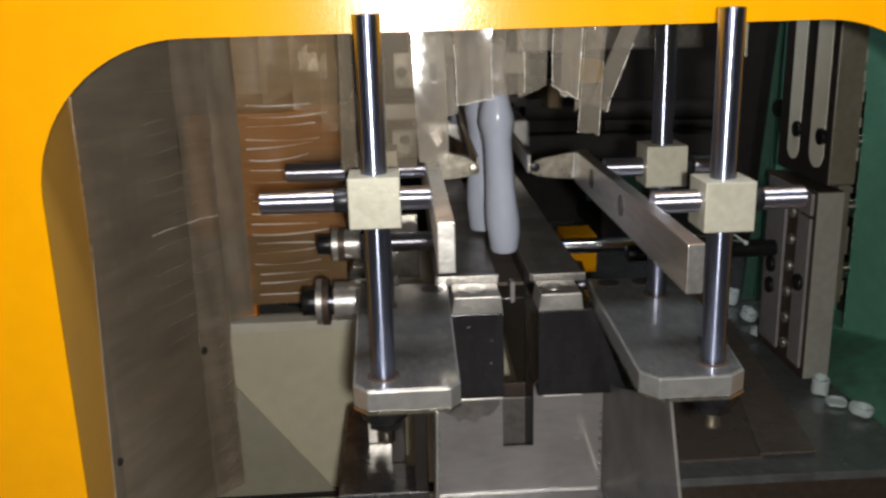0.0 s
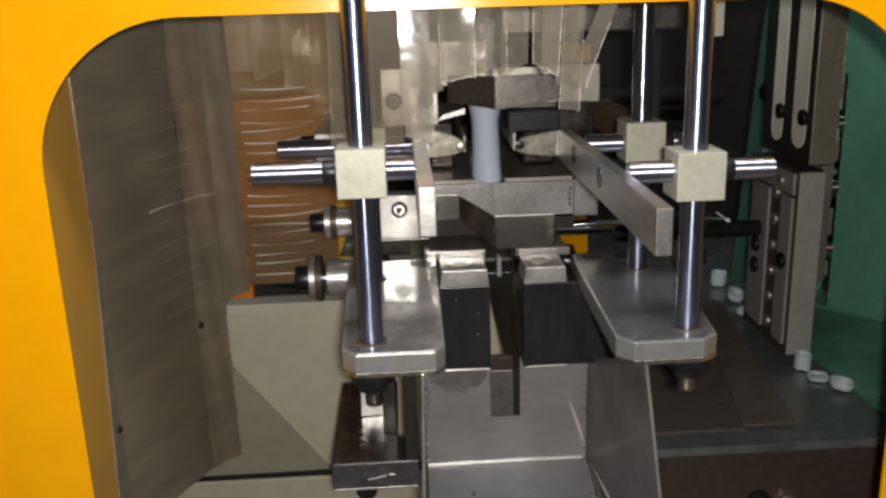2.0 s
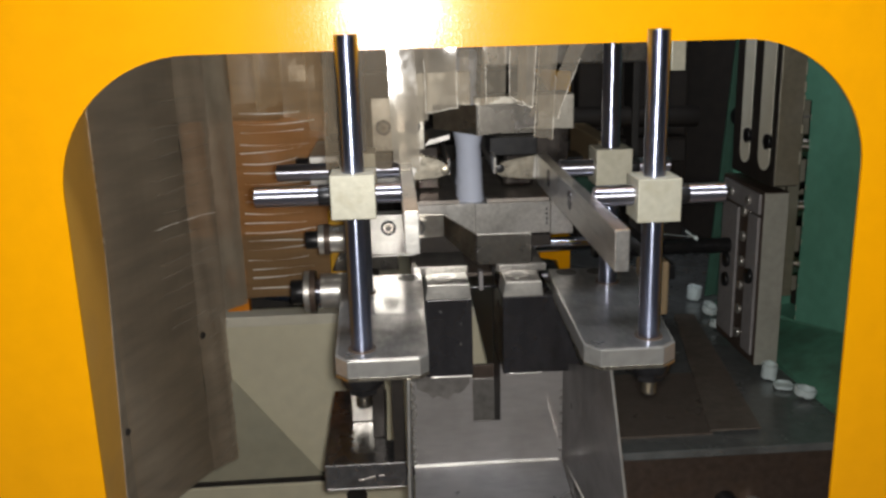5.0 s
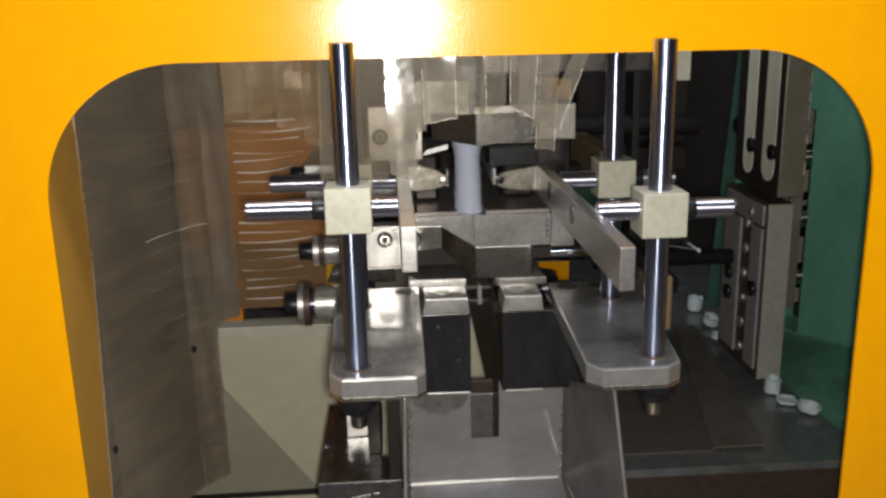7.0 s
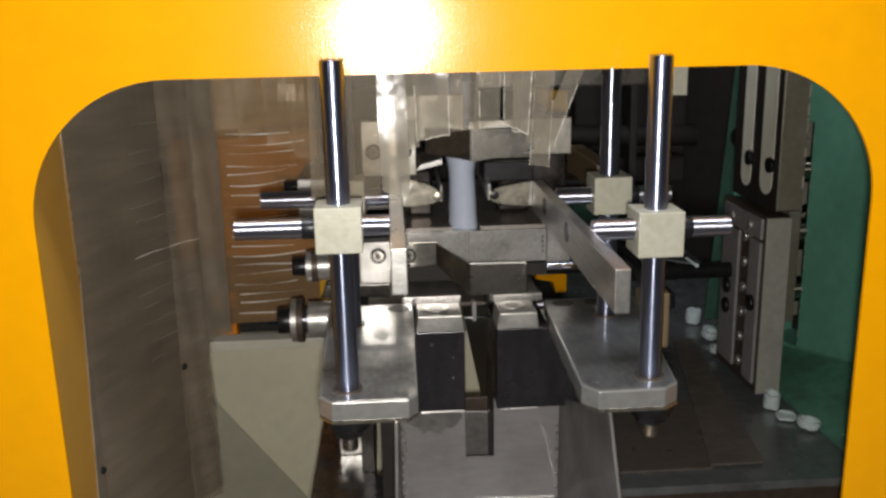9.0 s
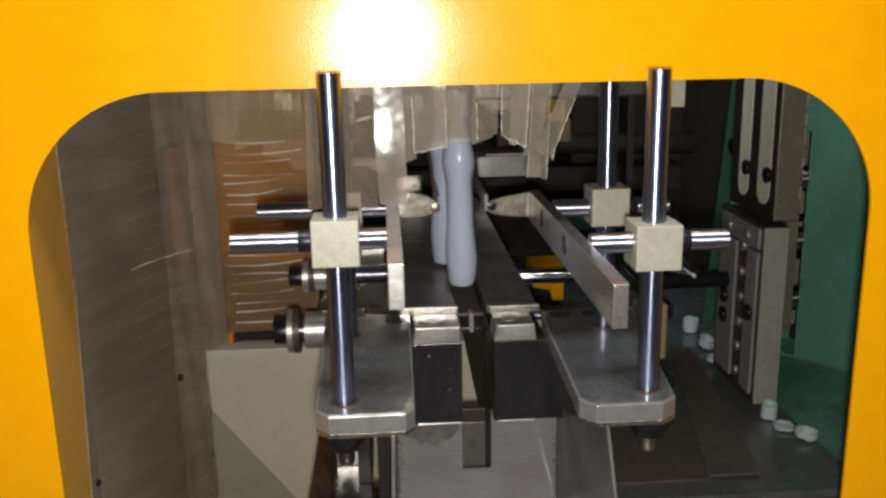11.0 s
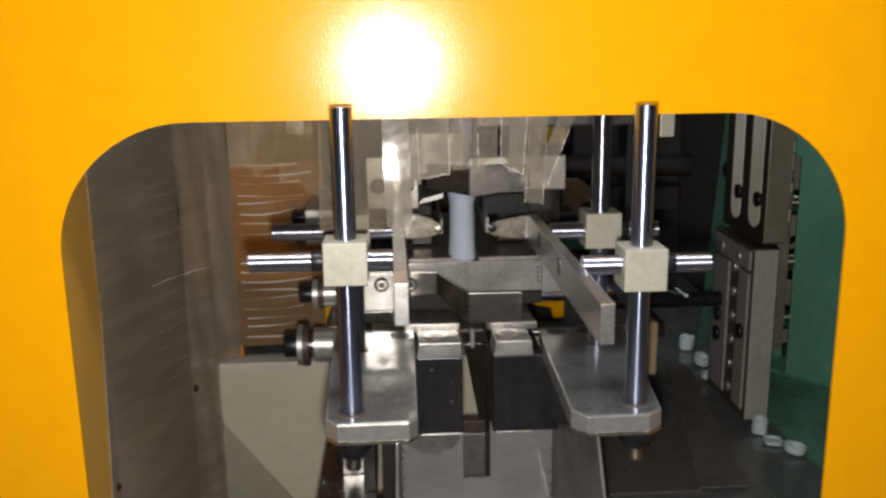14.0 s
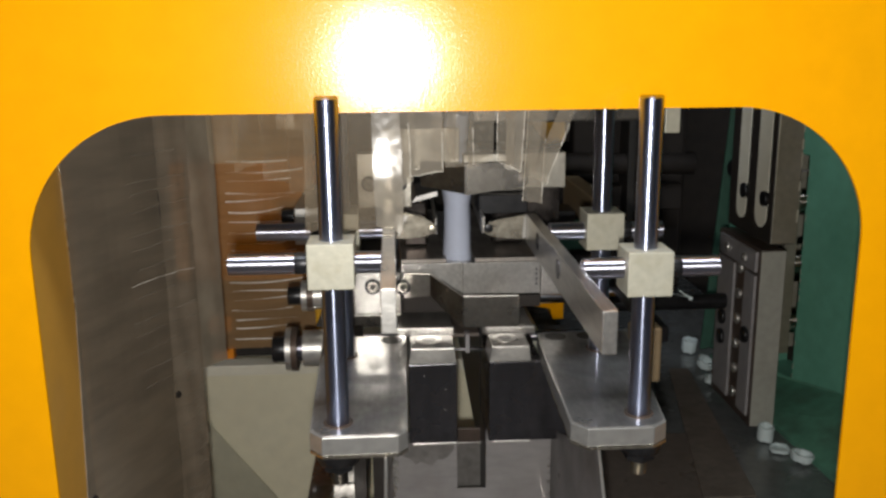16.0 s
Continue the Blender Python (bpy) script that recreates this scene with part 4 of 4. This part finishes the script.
# ---- right side: table, green wall, trim frame ----
def table():
    t = thing("machine_table", (0.45, 1.3, 0.0), "oily dark steel machine table with a rusty cover sheet", "machine table")
    part("top", prism([(0.245, 0.975), (0.62, 0.975), (0.810, 0.975), (0.810, 2.3), (0.345, 2.3), (0.345, 1.45), (0.245, 1.45)], "z", 0.662, 0.674, 0.0015), TABLE, t)
    part("front_face", box(0.250, 0.805, 0.990, 1.02, 0.25, 0.6615, 0.002), RUST, t, "dark brown front plate")
    part("rust_strip", prism([(0.459, 1.018), (0.533, 1.018), (0.598, 1.50), (0.560, 1.50)], "z", 0.6780, 0.6805, 0), PLANK, t, "brown rusty strip")
    part("rust_sheet", prism([(0.330, 1.015), (0.462, 1.015), (0.515, 1.225), (0.33, 1.235)], "z", 0.6745, 0.6775, 0), COVER, t, "rusty brown cover sheet")
    part("bolt", rod((0.475, 0.990, 0.585), (0.475, 0.962, 0.585), 0.016, 24, 0.002), BLACK, t, "black bolt head", True)
    part("bolt_washer", rod((0.515, 0.990, 0.578), (0.515, 0.976, 0.578), 0.012, 20, 0.002), BRIGHT, t, "", True)
    return t


def holed_plate(x0, x1, outer, inner):
    """An upright plate facing x, with one square opening; outer and inner are (y0, y1, z0, z1)."""
    bm = bmesh.new()
    corners = lambda x, r: [bm.verts.new((x, y, z)) for y, z in ((r[0], r[2]), (r[1], r[2]), (r[1], r[3]), (r[0], r[3]))]
    loops = [corners(x0, outer), corners(x0, inner), corners(x1, inner), corners(x1, outer)]
    for n in range(4):
        for i in range(4):
            bm.faces.new((loops[n][i], loops[n][(i + 1) % 4], loops[(n + 1) % 4][(i + 1) % 4], loops[(n + 1) % 4][i]))
    bmesh.ops.recalc_face_normals(bm, faces=bm.faces)
    rim = [e for e in bm.edges if all(v in loops[1] for v in e.verts)]
    bmesh.ops.bevel(bm, geom=rim, offset=0.003, segments=2, affect="EDGES", profile=0.5)
    return bm


def green_wall():
    g = thing("green_frame", (0.8, 1.4, 0.0), "glossy green painted cast machine frame behind the trim unit", "machine frame")

    def slant(bm):
        # the frame's inner wall stands askew to the guard
        bmesh.ops.rotate(bm, verts=bm.verts, cent=(0.735, 1.368, 0), matrix=Matrix.Rotation(radians(18), 3, "Z"))
        return bm

    part("side_wall", slant(holed_plate(0.735, 0.800, (0.93, 1.553, 0.675, 1.9), (1.368, 1.4485, 0.706, 1.098))), GREEN, g)
    random.seed(41)
    z = 0.71
    while z < 1.09:
        h, w = random.uniform(0.002, 0.012), random.uniform(0.0006, 0.0020)
        part("chip", slant(box(0.7346, 0.7352, 1.3650 - w, 1.3653, z, z + h, 0)), CUBE, g, "chipped paint on the edge of the opening")
        z += h + random.uniform(0.003, 0.045)
    part("pad", slant(box(0.737, 0.7985, 1.4340, 1.4480, 0.736, 1.094, 0.002)), CUBE, g, "bright machined pad")
    part("pad_step", slant(box(0.750, 0.7980, 1.4315, 1.4338, 1.060, 1.0635, 0)), SIDE, g, "dark step in the pad")
    part("pad_bolt", slant(rod((0.7520, 1.4338, 0.838), (0.7520, 1.426, 0.838), 0.0085, 18, 0.001)), BLACK, g, "", True)
    part("boss_ring", slant(ring((0.790, 1.4338, 0.905), (0.790, 1.424, 0.905), 0.042, 0.028, 32)), CHROME, g, "bright round boss", True)
    part("shade_core", slant(box(0.8005, 0.86, 1.36, 1.46, 0.69, 1.11, 0)), VOID, g, "near-black block that gives the hollow behind the opening its shade")
    part("boss", slant(box(0.7150, 0.7347, 1.4520, 1.51, 0.712, 1.101, 0.004)), GREEN, g, "raised green boss beside the opening")
    part("hub", slant(rod((0.7348, 1.527, 1.058), (0.710, 1.527, 1.058), 0.017, 28, 0.005)), BLACK, g, "black hub", True)
    part("hub_ring", slant(rod((0.7349, 1.523, 1.060), (0.7335, 1.523, 1.060), 0.025, 20, 0)), CUBE, g, "bare ring of chipped paint", True)
    part("seam", slant(prism([(1.531, 1.080), (1.542, 1.080), (1.530, 1.32), (1.521, 1.32)], "x", 0.7335, 0.7348)), SHADEGREEN, g, "dark upright strip on the wall")
    ledge = [(0.662, 0.985), (0.855, 0.985), (0.735, 1.362), (0.690, 1.50), (0.662, 1.56), (0.650, 1.30)]
    bm = prism(ledge, "z", 0.6745, 0.682)
    for v in bm.verts:
        if v.co.z > 0.68:
            v.co.z += max(0.0, v.co.x - 0.664 - 0.10 * max(0.0, v.co.y - 1.30)) * 0.42
    part("foot", bm, FOOTGREEN, g, "sloping green foot of the frame")
    random.seed(8)
    for k in range(12):
        y, x = random.uniform(1.02, 1.24), random.uniform(0.672, 0.740)
        r = random.uniform(0.0015, 0.0045)
        o = [(x + r * (1 + 0.5 * math.sin(3.1 * q + k)) * math.cos(q * 0.9), y + r * (1 + 0.5 * math.cos(2.3 * q + k)) * math.sin(q * 0.9)) for q in range(7)]
        part("chip", prism(o, "z", 0.6828 + (x - 0.664) * 0.42, 0.6838 + (x - 0.664) * 0.42), CREAM if k % 3 else NEARBLACK, g, "chipped spot of paint")
    return g


def trim_frame():
    f = thing("trim_frame", (0.62, 1.3, 0.69), "slotted steel trim frame that slides on guide rods", "trim frame")
    x0, x1, y0, y1 = 0.599, 0.638, 1.211, 1.385
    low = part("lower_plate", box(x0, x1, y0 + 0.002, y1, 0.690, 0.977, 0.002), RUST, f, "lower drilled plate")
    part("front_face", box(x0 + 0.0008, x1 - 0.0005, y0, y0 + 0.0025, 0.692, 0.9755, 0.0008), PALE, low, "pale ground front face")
    for a, b in ((1.222, 1.262), (1.305, 1.372)):
        part("side_bar", box(x0 - 0.004, x0 + 0.001, a, b, 0.705, 0.935, 0.0015), SIDE, low, "worn grey side bar")
    part("side_head", prism([(1.222, 0.940), (1.372, 0.940), (1.372, 0.972), (1.222, 0.972)], "x", x0 - 0.004, x0 + 0.001, 0.001), SIDE, low)
    for k in range(6):
        part("bolt", rod((x0 - 0.0045, 1.284, 0.722 + k * 0.042), (x0 + 0.001, 1.284, 0.722 + k * 0.042), 0.0085, 16, 0.001), BRIGHT, low, "bright bolt head", True)
    for z, y in ((0.955, 1.335), (0.955, 1.262)):
        part("bolt", rod((x0 - 0.008, y, z), (x0 - 0.003, y, z), 0.0075, 16, 0.001), BRIGHT, low, "bright bolt head", True)
    for y, z in ((1.240, 0.835), (1.338, 0.835), (1.338, 0.80)):
        part("dark_bolt", rod((x0 - 0.010, y, z), (x0 - 0.003, y, z), 0.013, 18, 0.002), BLACK, low, "black round bolt head", True)
    x0, x1 = 0.611, 0.650
    up = part("upper_plate", box(x0, x1, y0 + 0.002, y1, 0.985, 1.52, 0.002), HOOD, f, "dark upper slotted plate")
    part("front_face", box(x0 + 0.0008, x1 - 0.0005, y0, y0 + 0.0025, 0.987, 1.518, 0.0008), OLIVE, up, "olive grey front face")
    # cream in the slots stands for the lit surface seen through them
    for y, h in ((1.331, 0.0195), (1.254, 0.0225)):
        part("slot", prism(round_rect(y - h, y + h, 1.005, 1.48, h - 0.0002, 8), "x", x0 - 0.0008, x0 + 0.001), CREAM, up, "long slot painted pale for the lit surface behind")
        part("slot_bolt", rod((x0 - 0.006, y - h * 0.7, 1.052), (x0, y - h * 0.7, 1.052), 0.012, 16, 0.001), BLACK, up, "", True)
    random.seed(17)
    z = 1.02
    while z < 1.45:
        h = random.uniform(0.006, 0.03)
        part("worn_edge", box(x1 - 0.0012 - random.uniform(0, 0.0015), x1 + 0.0004, y0 - 0.0006, y0 + 0.003, z, z + h, 0), CUBE, up, "bright worn edge")
        z += h + random.uniform(0.004, 0.03)
    part("edge_strip", box(0.698, 0.718, 1.350, 1.362, 0.760, 1.060, 0.001), OLIVE, f, "olive grey strip behind the frame")
    for z in (1.018, 0.912, 0.808):
        part("guide_rod", rod((x0 + 0.01, 1.386, z), (0.86, 1.386, z), 0.0220, 36, 0.001), RODDARK, f, "dark steel guide rod", True)
    x0 = 0.599
    bar = part("crossbar", rod((x0, 1.335, 0.862), (0.36, 1.335, 0.862), 0.0130, 20, 0.001), BLACK, f, "black tie bar", True)
    part("hanging_plate", box(0.3420, 0.3585, 0.890, 0.896, 1.1905, 1.33, 0.001), CUBE, f, "pale hanging plate")
    part("ejector_pin", rod((0.2135, 0.905, 0.9465), (0.2495, 0.905, 0.9465), 0.0036, 18, 0.0006), CROSS, f, "short chromed pin", True)
    part("link", box(0.385, 0.400, 1.02, 1.33, 0.905, 0.925, 0.001), BLACK, bar)
    part("pusher", rod((0.392, 1.03, 0.915), (0.215, 1.03, 0.915), 0.0065, 20, 0.001), CROSS, bar, "thin chromed pusher", True)
    return f


def cable_ties():
    for x, z, w in ((0.438, 0.951, 0.014),):
        bm = rod((x, 1.10, z), (x + w, 1.10, z - 0.010), 0.0011, 8, 0)
        rod((x + w, 1.10, z - 0.010), (x + w * 1.3, 1.10, z - 0.013), 0.0028, 10, 0.001, bm=bm)
        rod((x + w, 1.10, z - 0.010), (x + w * 1.4, 1.335, 0.889), 0.0010, 6, 0, bm=bm)
        solid("cable_tie", bm, MILK, "white plastic cable tie hanging on the black tie bar", "cable tie")


def loose_caps():
    random.seed(12)
    # place, radius, height, wall, tilt, turn
    spec = ((0.632, 1.600, 0.0150, 0.024, 0.006, 10, 0), (0.629, 1.510, 0.0160, 0.012, 0.006, 24, 40), (0.614, 1.425, 0.0140, 0.010, 0.003, 16, 80),
            (0.618, 1.195, 0.0125, 0.023, 0.003, 4, 20), (0.626, 1.157, 0.0155, 0.005, 0.0022, 3, 10), (0.642, 1.120, 0.0160, 0.011, 0.0030, 9, 70))
    for k, (x, y, rad, h, wall, tilt, turn) in enumerate(spec):
        prof = [(rad - wall, 0.0005), (rad * 0.96, 0.0), (rad, h * 0.15), (rad * 0.98, h * 0.6), (rad, h * 0.92), (rad * 0.96, h), (rad - wall, h * 0.97)]
        bm = lathe(prof + [prof[0]], (0, 0, 0), 22)
        for v in bm.verts:
            v.co += Vector((0.0022, 0.0022, 0.0018)) * noise.noise(v.co * 110 + Vector((k * 3.1, 0, 0)))
        c = solid("plastic_scrap", bm, MILK, "loose translucent white plastic scrap lying on the table", "scrap", "loose scraps", smooth=True)
        c.matrix_world = pose(x, y, 0.6755, tilt, 0, turn) @ pose(0, 0, rad * math.sin(radians(tilt)))
    chip = prism([(0, 0), (0.020, -0.012), (0.026, -0.004), (0.006, 0.006)], "z", 0, 0.0015)
    c = solid("paint_chip", chip, SHADEGREEN, "dark flake of paint lying among the scraps", "paint chip")
    c.matrix_world = pose(0.668, 1.180, 0.6790, 28, -20, -30)
    for x, y, turn in ((0.664, 1.172, 20), (0.676, 1.150, 75), (0.684, 1.160, 130)):
        bm = prism([(0, 0), (0.010, 0.001), (0.013, 0.005), (0.004, 0.004)], "z", 0, 0.0012)
        c = solid("plastic_shred", bm, MILK, "small white shred of plastic on the table", "shred", "plastic shreds")
        c.matrix_world = pose(x, y, 0.6765, 12, 0, turn)


def background():
    b = thing("dark_machinery", (0.35, 2.3, 0.0), "machinery at the back of the enclosure, coloured near-black for its shade", "machinery")
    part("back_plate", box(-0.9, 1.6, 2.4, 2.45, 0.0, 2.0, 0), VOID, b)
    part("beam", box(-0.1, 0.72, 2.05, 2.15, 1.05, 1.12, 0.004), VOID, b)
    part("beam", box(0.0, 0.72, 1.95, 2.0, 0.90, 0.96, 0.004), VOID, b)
    part("green_panel", box(0.43, 0.56, 1.985, 1.998, 0.80, 0.872, 0.003), SHADEGREEN, b, "green panel darkened for the shade it stands in")
    part("duct", box(0.575, 0.592, 1.90, 1.98, 0.68, 1.45, 0.003), NEARBLACK, b, "thin dark upright duct")
    part("pipe", rod((0.24, 1.45, 0.845), (0.46, 1.45, 0.845), 0.013, 20, 0.001), CHROME, b, "chromed tie rod", True)
    part("yellow_block", prism([(0.345, 0.770), (0.414, 0.770), (0.414, 0.690), (0.390, 0.690), (0.384, 0.714), (0.345, 0.722)], "y", 1.79, 1.88, 0.002), YELLOW, b, "yellow painted block")
    part("yellow_bracket", prism([(0.286, 1.156), (0.352, 1.150), (0.352, 1.114), (0.318, 1.112)], "y", 1.5, 1.53, 0.001), OCHRE, b, "yellow bracket")
    # added near-black block, fills the shaded right side
    part("dark_filler", box(0.47, 0.74, 2.00, 2.3, 0.691, 1.9, 0.01), VOID, b)
    for k in range(5):
        part("drape", prism([(0.661 + 0.012 * k, 0.676), (0.673 + 0.012 * k, 0.676), (0.714 + 0.006 * k, 1.30), (0.704 + 0.006 * k, 1.30)], "y", 1.615 + 0.006 * (k % 2), 1.619 + 0.006 * (k % 2)), SHADEGREEN, b, "fold of green cloth, its shade put into the colour")
    for z, y, rad in ((1.020, 1.93, 0.024),):
        part("pipe", rod((0.28, y, z), (0.735, y, z - 0.012), rad, 20, 0.002), VOID, b, "pipe coloured near-black for the shade", True)
    part("cross_beam", box(0.142, 0.356, 1.005, 1.045, 1.1935, 1.262, 0.003), GUARD, b, "grey-brown cross beam")
    part("head", box(-0.15, 0.45, 1.25, 1.85, 1.30, 1.7, 0.01), NEARBLACK, b)
    return b


hall()
guard()
clamp_post(LX, PY, 1.2445, 1.1045, 1.1040, -0.097, 0.035, "chromed guide post with a pale clamp block on its foot plate")
clamp_post(RX, PY, 1.2420, 1.0910, 1.0930, 0.212, 0.334, "chromed guide post with a pale clamp block and rusty foot")
clamp_post(LX - 0.002, QY, 1.27, 1.0960, 1.0945, -0.099, 0.036, "chromed guide post with a pale clamp block, behind the guard")
clamp_post(RX + 0.0025, QY, 1.27, 1.0910, 1.0885, 0.213, 0.337, "chromed guide post with a pale clamp block, behind the guard")
guide_bar(0.0350, 0.0470, 1.0965, True)
guide_bar(0.2010, 0.2130, 1.0750, False)
foot_plate(True)
foot_plate(False)
slot_block(0.0590, 0.1140, 0.1140, 0.1135, "oiled steel block with a bright chamfered cap beside the slot")
slot_block(0.1505, 0.2110, 0.2470, 0.1985, "wider oiled steel block with a bright chamfered cap beside the slot")
rail(0.045, 0.1120, 0.9520, 0.9622, (), "ground steel slide rail plate beside the narrow slot")
rail(0.1490, 0.2080, 0.9520, 0.9612, (), "wider ground steel slide rail plate beside the slot")
chute()
lower_bracket()
curtain()
film()
cabinet()
orange_machine()
front_strips()
table()
green_wall()
background()
loose_caps()
cable_ties()
LOW_PUSH = push_rod(1.05, 0.900, 0.0165, -0.103, 0.045, "chromed push rod with a black cap screw and washers")
TOP_PUSH = push_rod(1.05, 0.972, 0.0115, -0.080, 0.05, "smaller push rod with a black cap screw and washers")
part("gusset", prism([(-0.0270, 0.9985), (-0.0615, 0.9185), (0.030, 0.9165), (0.030, 0.9985)], "y", 1.080, 1.086, 0.001), GUARD, LOW_PUSH, "slanting steel gusset plate")
bushing(1.05, 0.900, 0.024, -0.075, -0.035)
bushing(1.05, 0.972, 0.018, -0.060, -0.040)
TRIM = trim_frame()
LEFT, RIGHT = left_jaw(), right_jaw()
FIRST = bottle()
BOTTLES = [FIRST] + [copy_thing(FIRST, pose(0, 0, 0)) for _ in range(5)]


def motions():
    # the transfer carriage: seconds, distance back, opening of each jaw
    drive = [(0.0, 0.70, 0.0), (0.1, 0.50, 0.0), (0.2, 0.28, 0.0), (0.3, 0.11, 0.0), (0.4, 0.03, 0.0), (0.5, 0.0, 0.0), (9.2, 0.0, 0.0), (9.3, 0.0, 0.010),
             (9.4, 0.0, 0.032), (9.5, 0.0, 0.052), (9.6, 0.0, 0.073), (9.7, 0.0, 0.086), (9.8, 0.0, 0.094), (10.0, 0.02, 0.100), (10.1, 0.12, 0.100), (10.2, 0.30, 0.100),
             (10.4, 0.60, 0.100), (10.6, 0.70, 0.100), (10.9, 0.70, 0.100), (11.4, 0.70, 0.0), (12.0, 0.70, 0.0), (12.1, 0.68, 0.0), (12.2, 0.50, 0.0), (12.3, 0.28, 0.0),
             (12.4, 0.11, 0.0), (12.5, 0.03, 0.0), (12.6, 0.0, 0.0), (16.0, 0.0, 0.0)]
    for jaw, way in ((LEFT, -1), (RIGHT, 1)):
        x, y, z = HOME[jaw.name]
        walk(jaw, [(t, pose(x + way * gap, y + back, z)) for t, back, gap in drive])
    # trim frame and push rods: one stroke
    for ob, stroke in ((TRIM, -0.0965), (LOW_PUSH, -0.063), (TOP_PUSH, -0.047)):
        x, y, z = HOME[ob.name]
        walk(ob, [(t, pose(x + stroke * u, y, z)) for t, u in ((0, 0), (8.2, 0), (8.3, 0.55), (8.4, 1), (8.5, 1), (8.6, 0.45), (8.7, 0.05), (8.8, 0), (16, 0))])
    # bottles: seconds, place of the middle, lean back, lean aside
    stand1, stand2 = (0.1245, 1.012, 1.0765), (0.114, 1.120, 1.0765)
    a1 = [(0, *stand1, 0, -3), (0.1, *stand1, 0, -3), (0.2, 0.121, 0.938, 1.069, 0, -10), (0.3, 0.115, 0.845, 1.036, 20, -13), (0.4, 0.120, 0.645, 0.985, 26, -13), (0.5, 0.09, 0.45, 0.75, 40, -10),
          (0.7, 0.10, 0.25, 0.30, 80, -5), (0.9, 0.10, 0.20, 0.025, 88, 0), (16, 0.10, 0.20, 0.025, 88, 0)]
    a2 = [(0, *stand2, 0, 0), (0.1, *stand2, 0, 0), (0.2, 0.096, 1.014, 1.067, 0, 7), (0.3, 0.086, 0.90, 1.060, 0, 6), (0.4, 0.100, 0.84, 1.050, 10, -10), (0.5, 0.106, 0.80, 1.035, 18, -15),
          (0.6, 0.092, 0.68, 0.90, 25, -2), (0.7, 0.09, 0.50, 0.66, 40, 0), (0.9, 0.15, 0.30, 0.20, 80, 0), (1.1, 0.15, 0.26, 0.025, 88, 0), (16, 0.15, 0.26, 0.025, 88, 0)]
    b1 = [(t, stand1[0], stand1[1] + back, stand1[2], 0, -1) for t, back, gap in drive if t < 0.55] + [(12.2, *stand1, 0, -1), (12.3, 0.126, 0.98, 1.055, 0, 2), (12.4, 0.121, 0.70, 0.962, 17, -10),
          (12.5, 0.109, 0.72, 0.92, 20, -9), (12.6, 0.10, 0.55, 0.68, 35, 0), (12.9, 0.05, 0.25, 0.10, 85, 0), (13.0, 0.05, 0.25, 0.025, 88, 0), (16, 0.05, 0.25, 0.025, 88, 0)]
    b2 = [(t, 0.1320, stand2[1] + back, stand2[2], 0, 0) for t, back, gap in drive if t < 0.55] + [(9.2, 0.1320, *stand2[1:], 0, 0), (9.6, *stand2, 0, 0), (12.2, *stand2, 0, 4), (12.3, 0.102, 1.00, 1.055, 20, 16), (12.4, 0.097, 0.90, 1.052, 28, 24, 45),
          (12.45, 0.0986, 0.808, 1.084, 33, 26, 75), (12.5, 0.0998, 0.800, 1.085, 33, 27, 80), (12.55, 0.101, 0.793, 1.083, 33, 30, 80), (12.6, 0.094, 0.85, 1.040, 46, 54, 60), (12.7, 0.090, 0.775, 0.958, 20, -29), (12.8, 0.11, 0.75, 0.86, 30, -8), (12.9, 0.11, 0.55, 0.68, 45, 0),
          (13.2, 0.02, 0.30, 0.10, 85, 0), (13.3, 0.02, 0.30, 0.025, 88, 0), (16, 0.02, 0.30, 0.025, 88, 0)]
    c1 = [(0, stand1[0], stand1[1] + 0.75, stand1[2] + 0.5, 0, 0), (10.9, stand1[0], stand1[1] + 0.75, stand1[2] + 0.5, 0, 0), (11.3, stand1[0], stand1[1] + 0.70, stand1[2], 0, 0)]
    c1 += [(t, stand1[0], stand1[1] + back, stand1[2], 0, 0) for t, back, gap in drive if t > 11.9]
    c2 = [(t, x + 0.008, y + stand2[1] - stand1[1], z, a, b) for t, x, y, z, a, b in c1]
    for ob, rows in zip(BOTTLES, (a1, a2, b1, b2, c1, c2)):
        walk(ob, [(t, pose(x, y, z, lean, aside, 0) @ pose(0, 0, 0, 0, 0, sum(spin))) for t, x, y, z, lean, aside, *spin in rows])


motions()
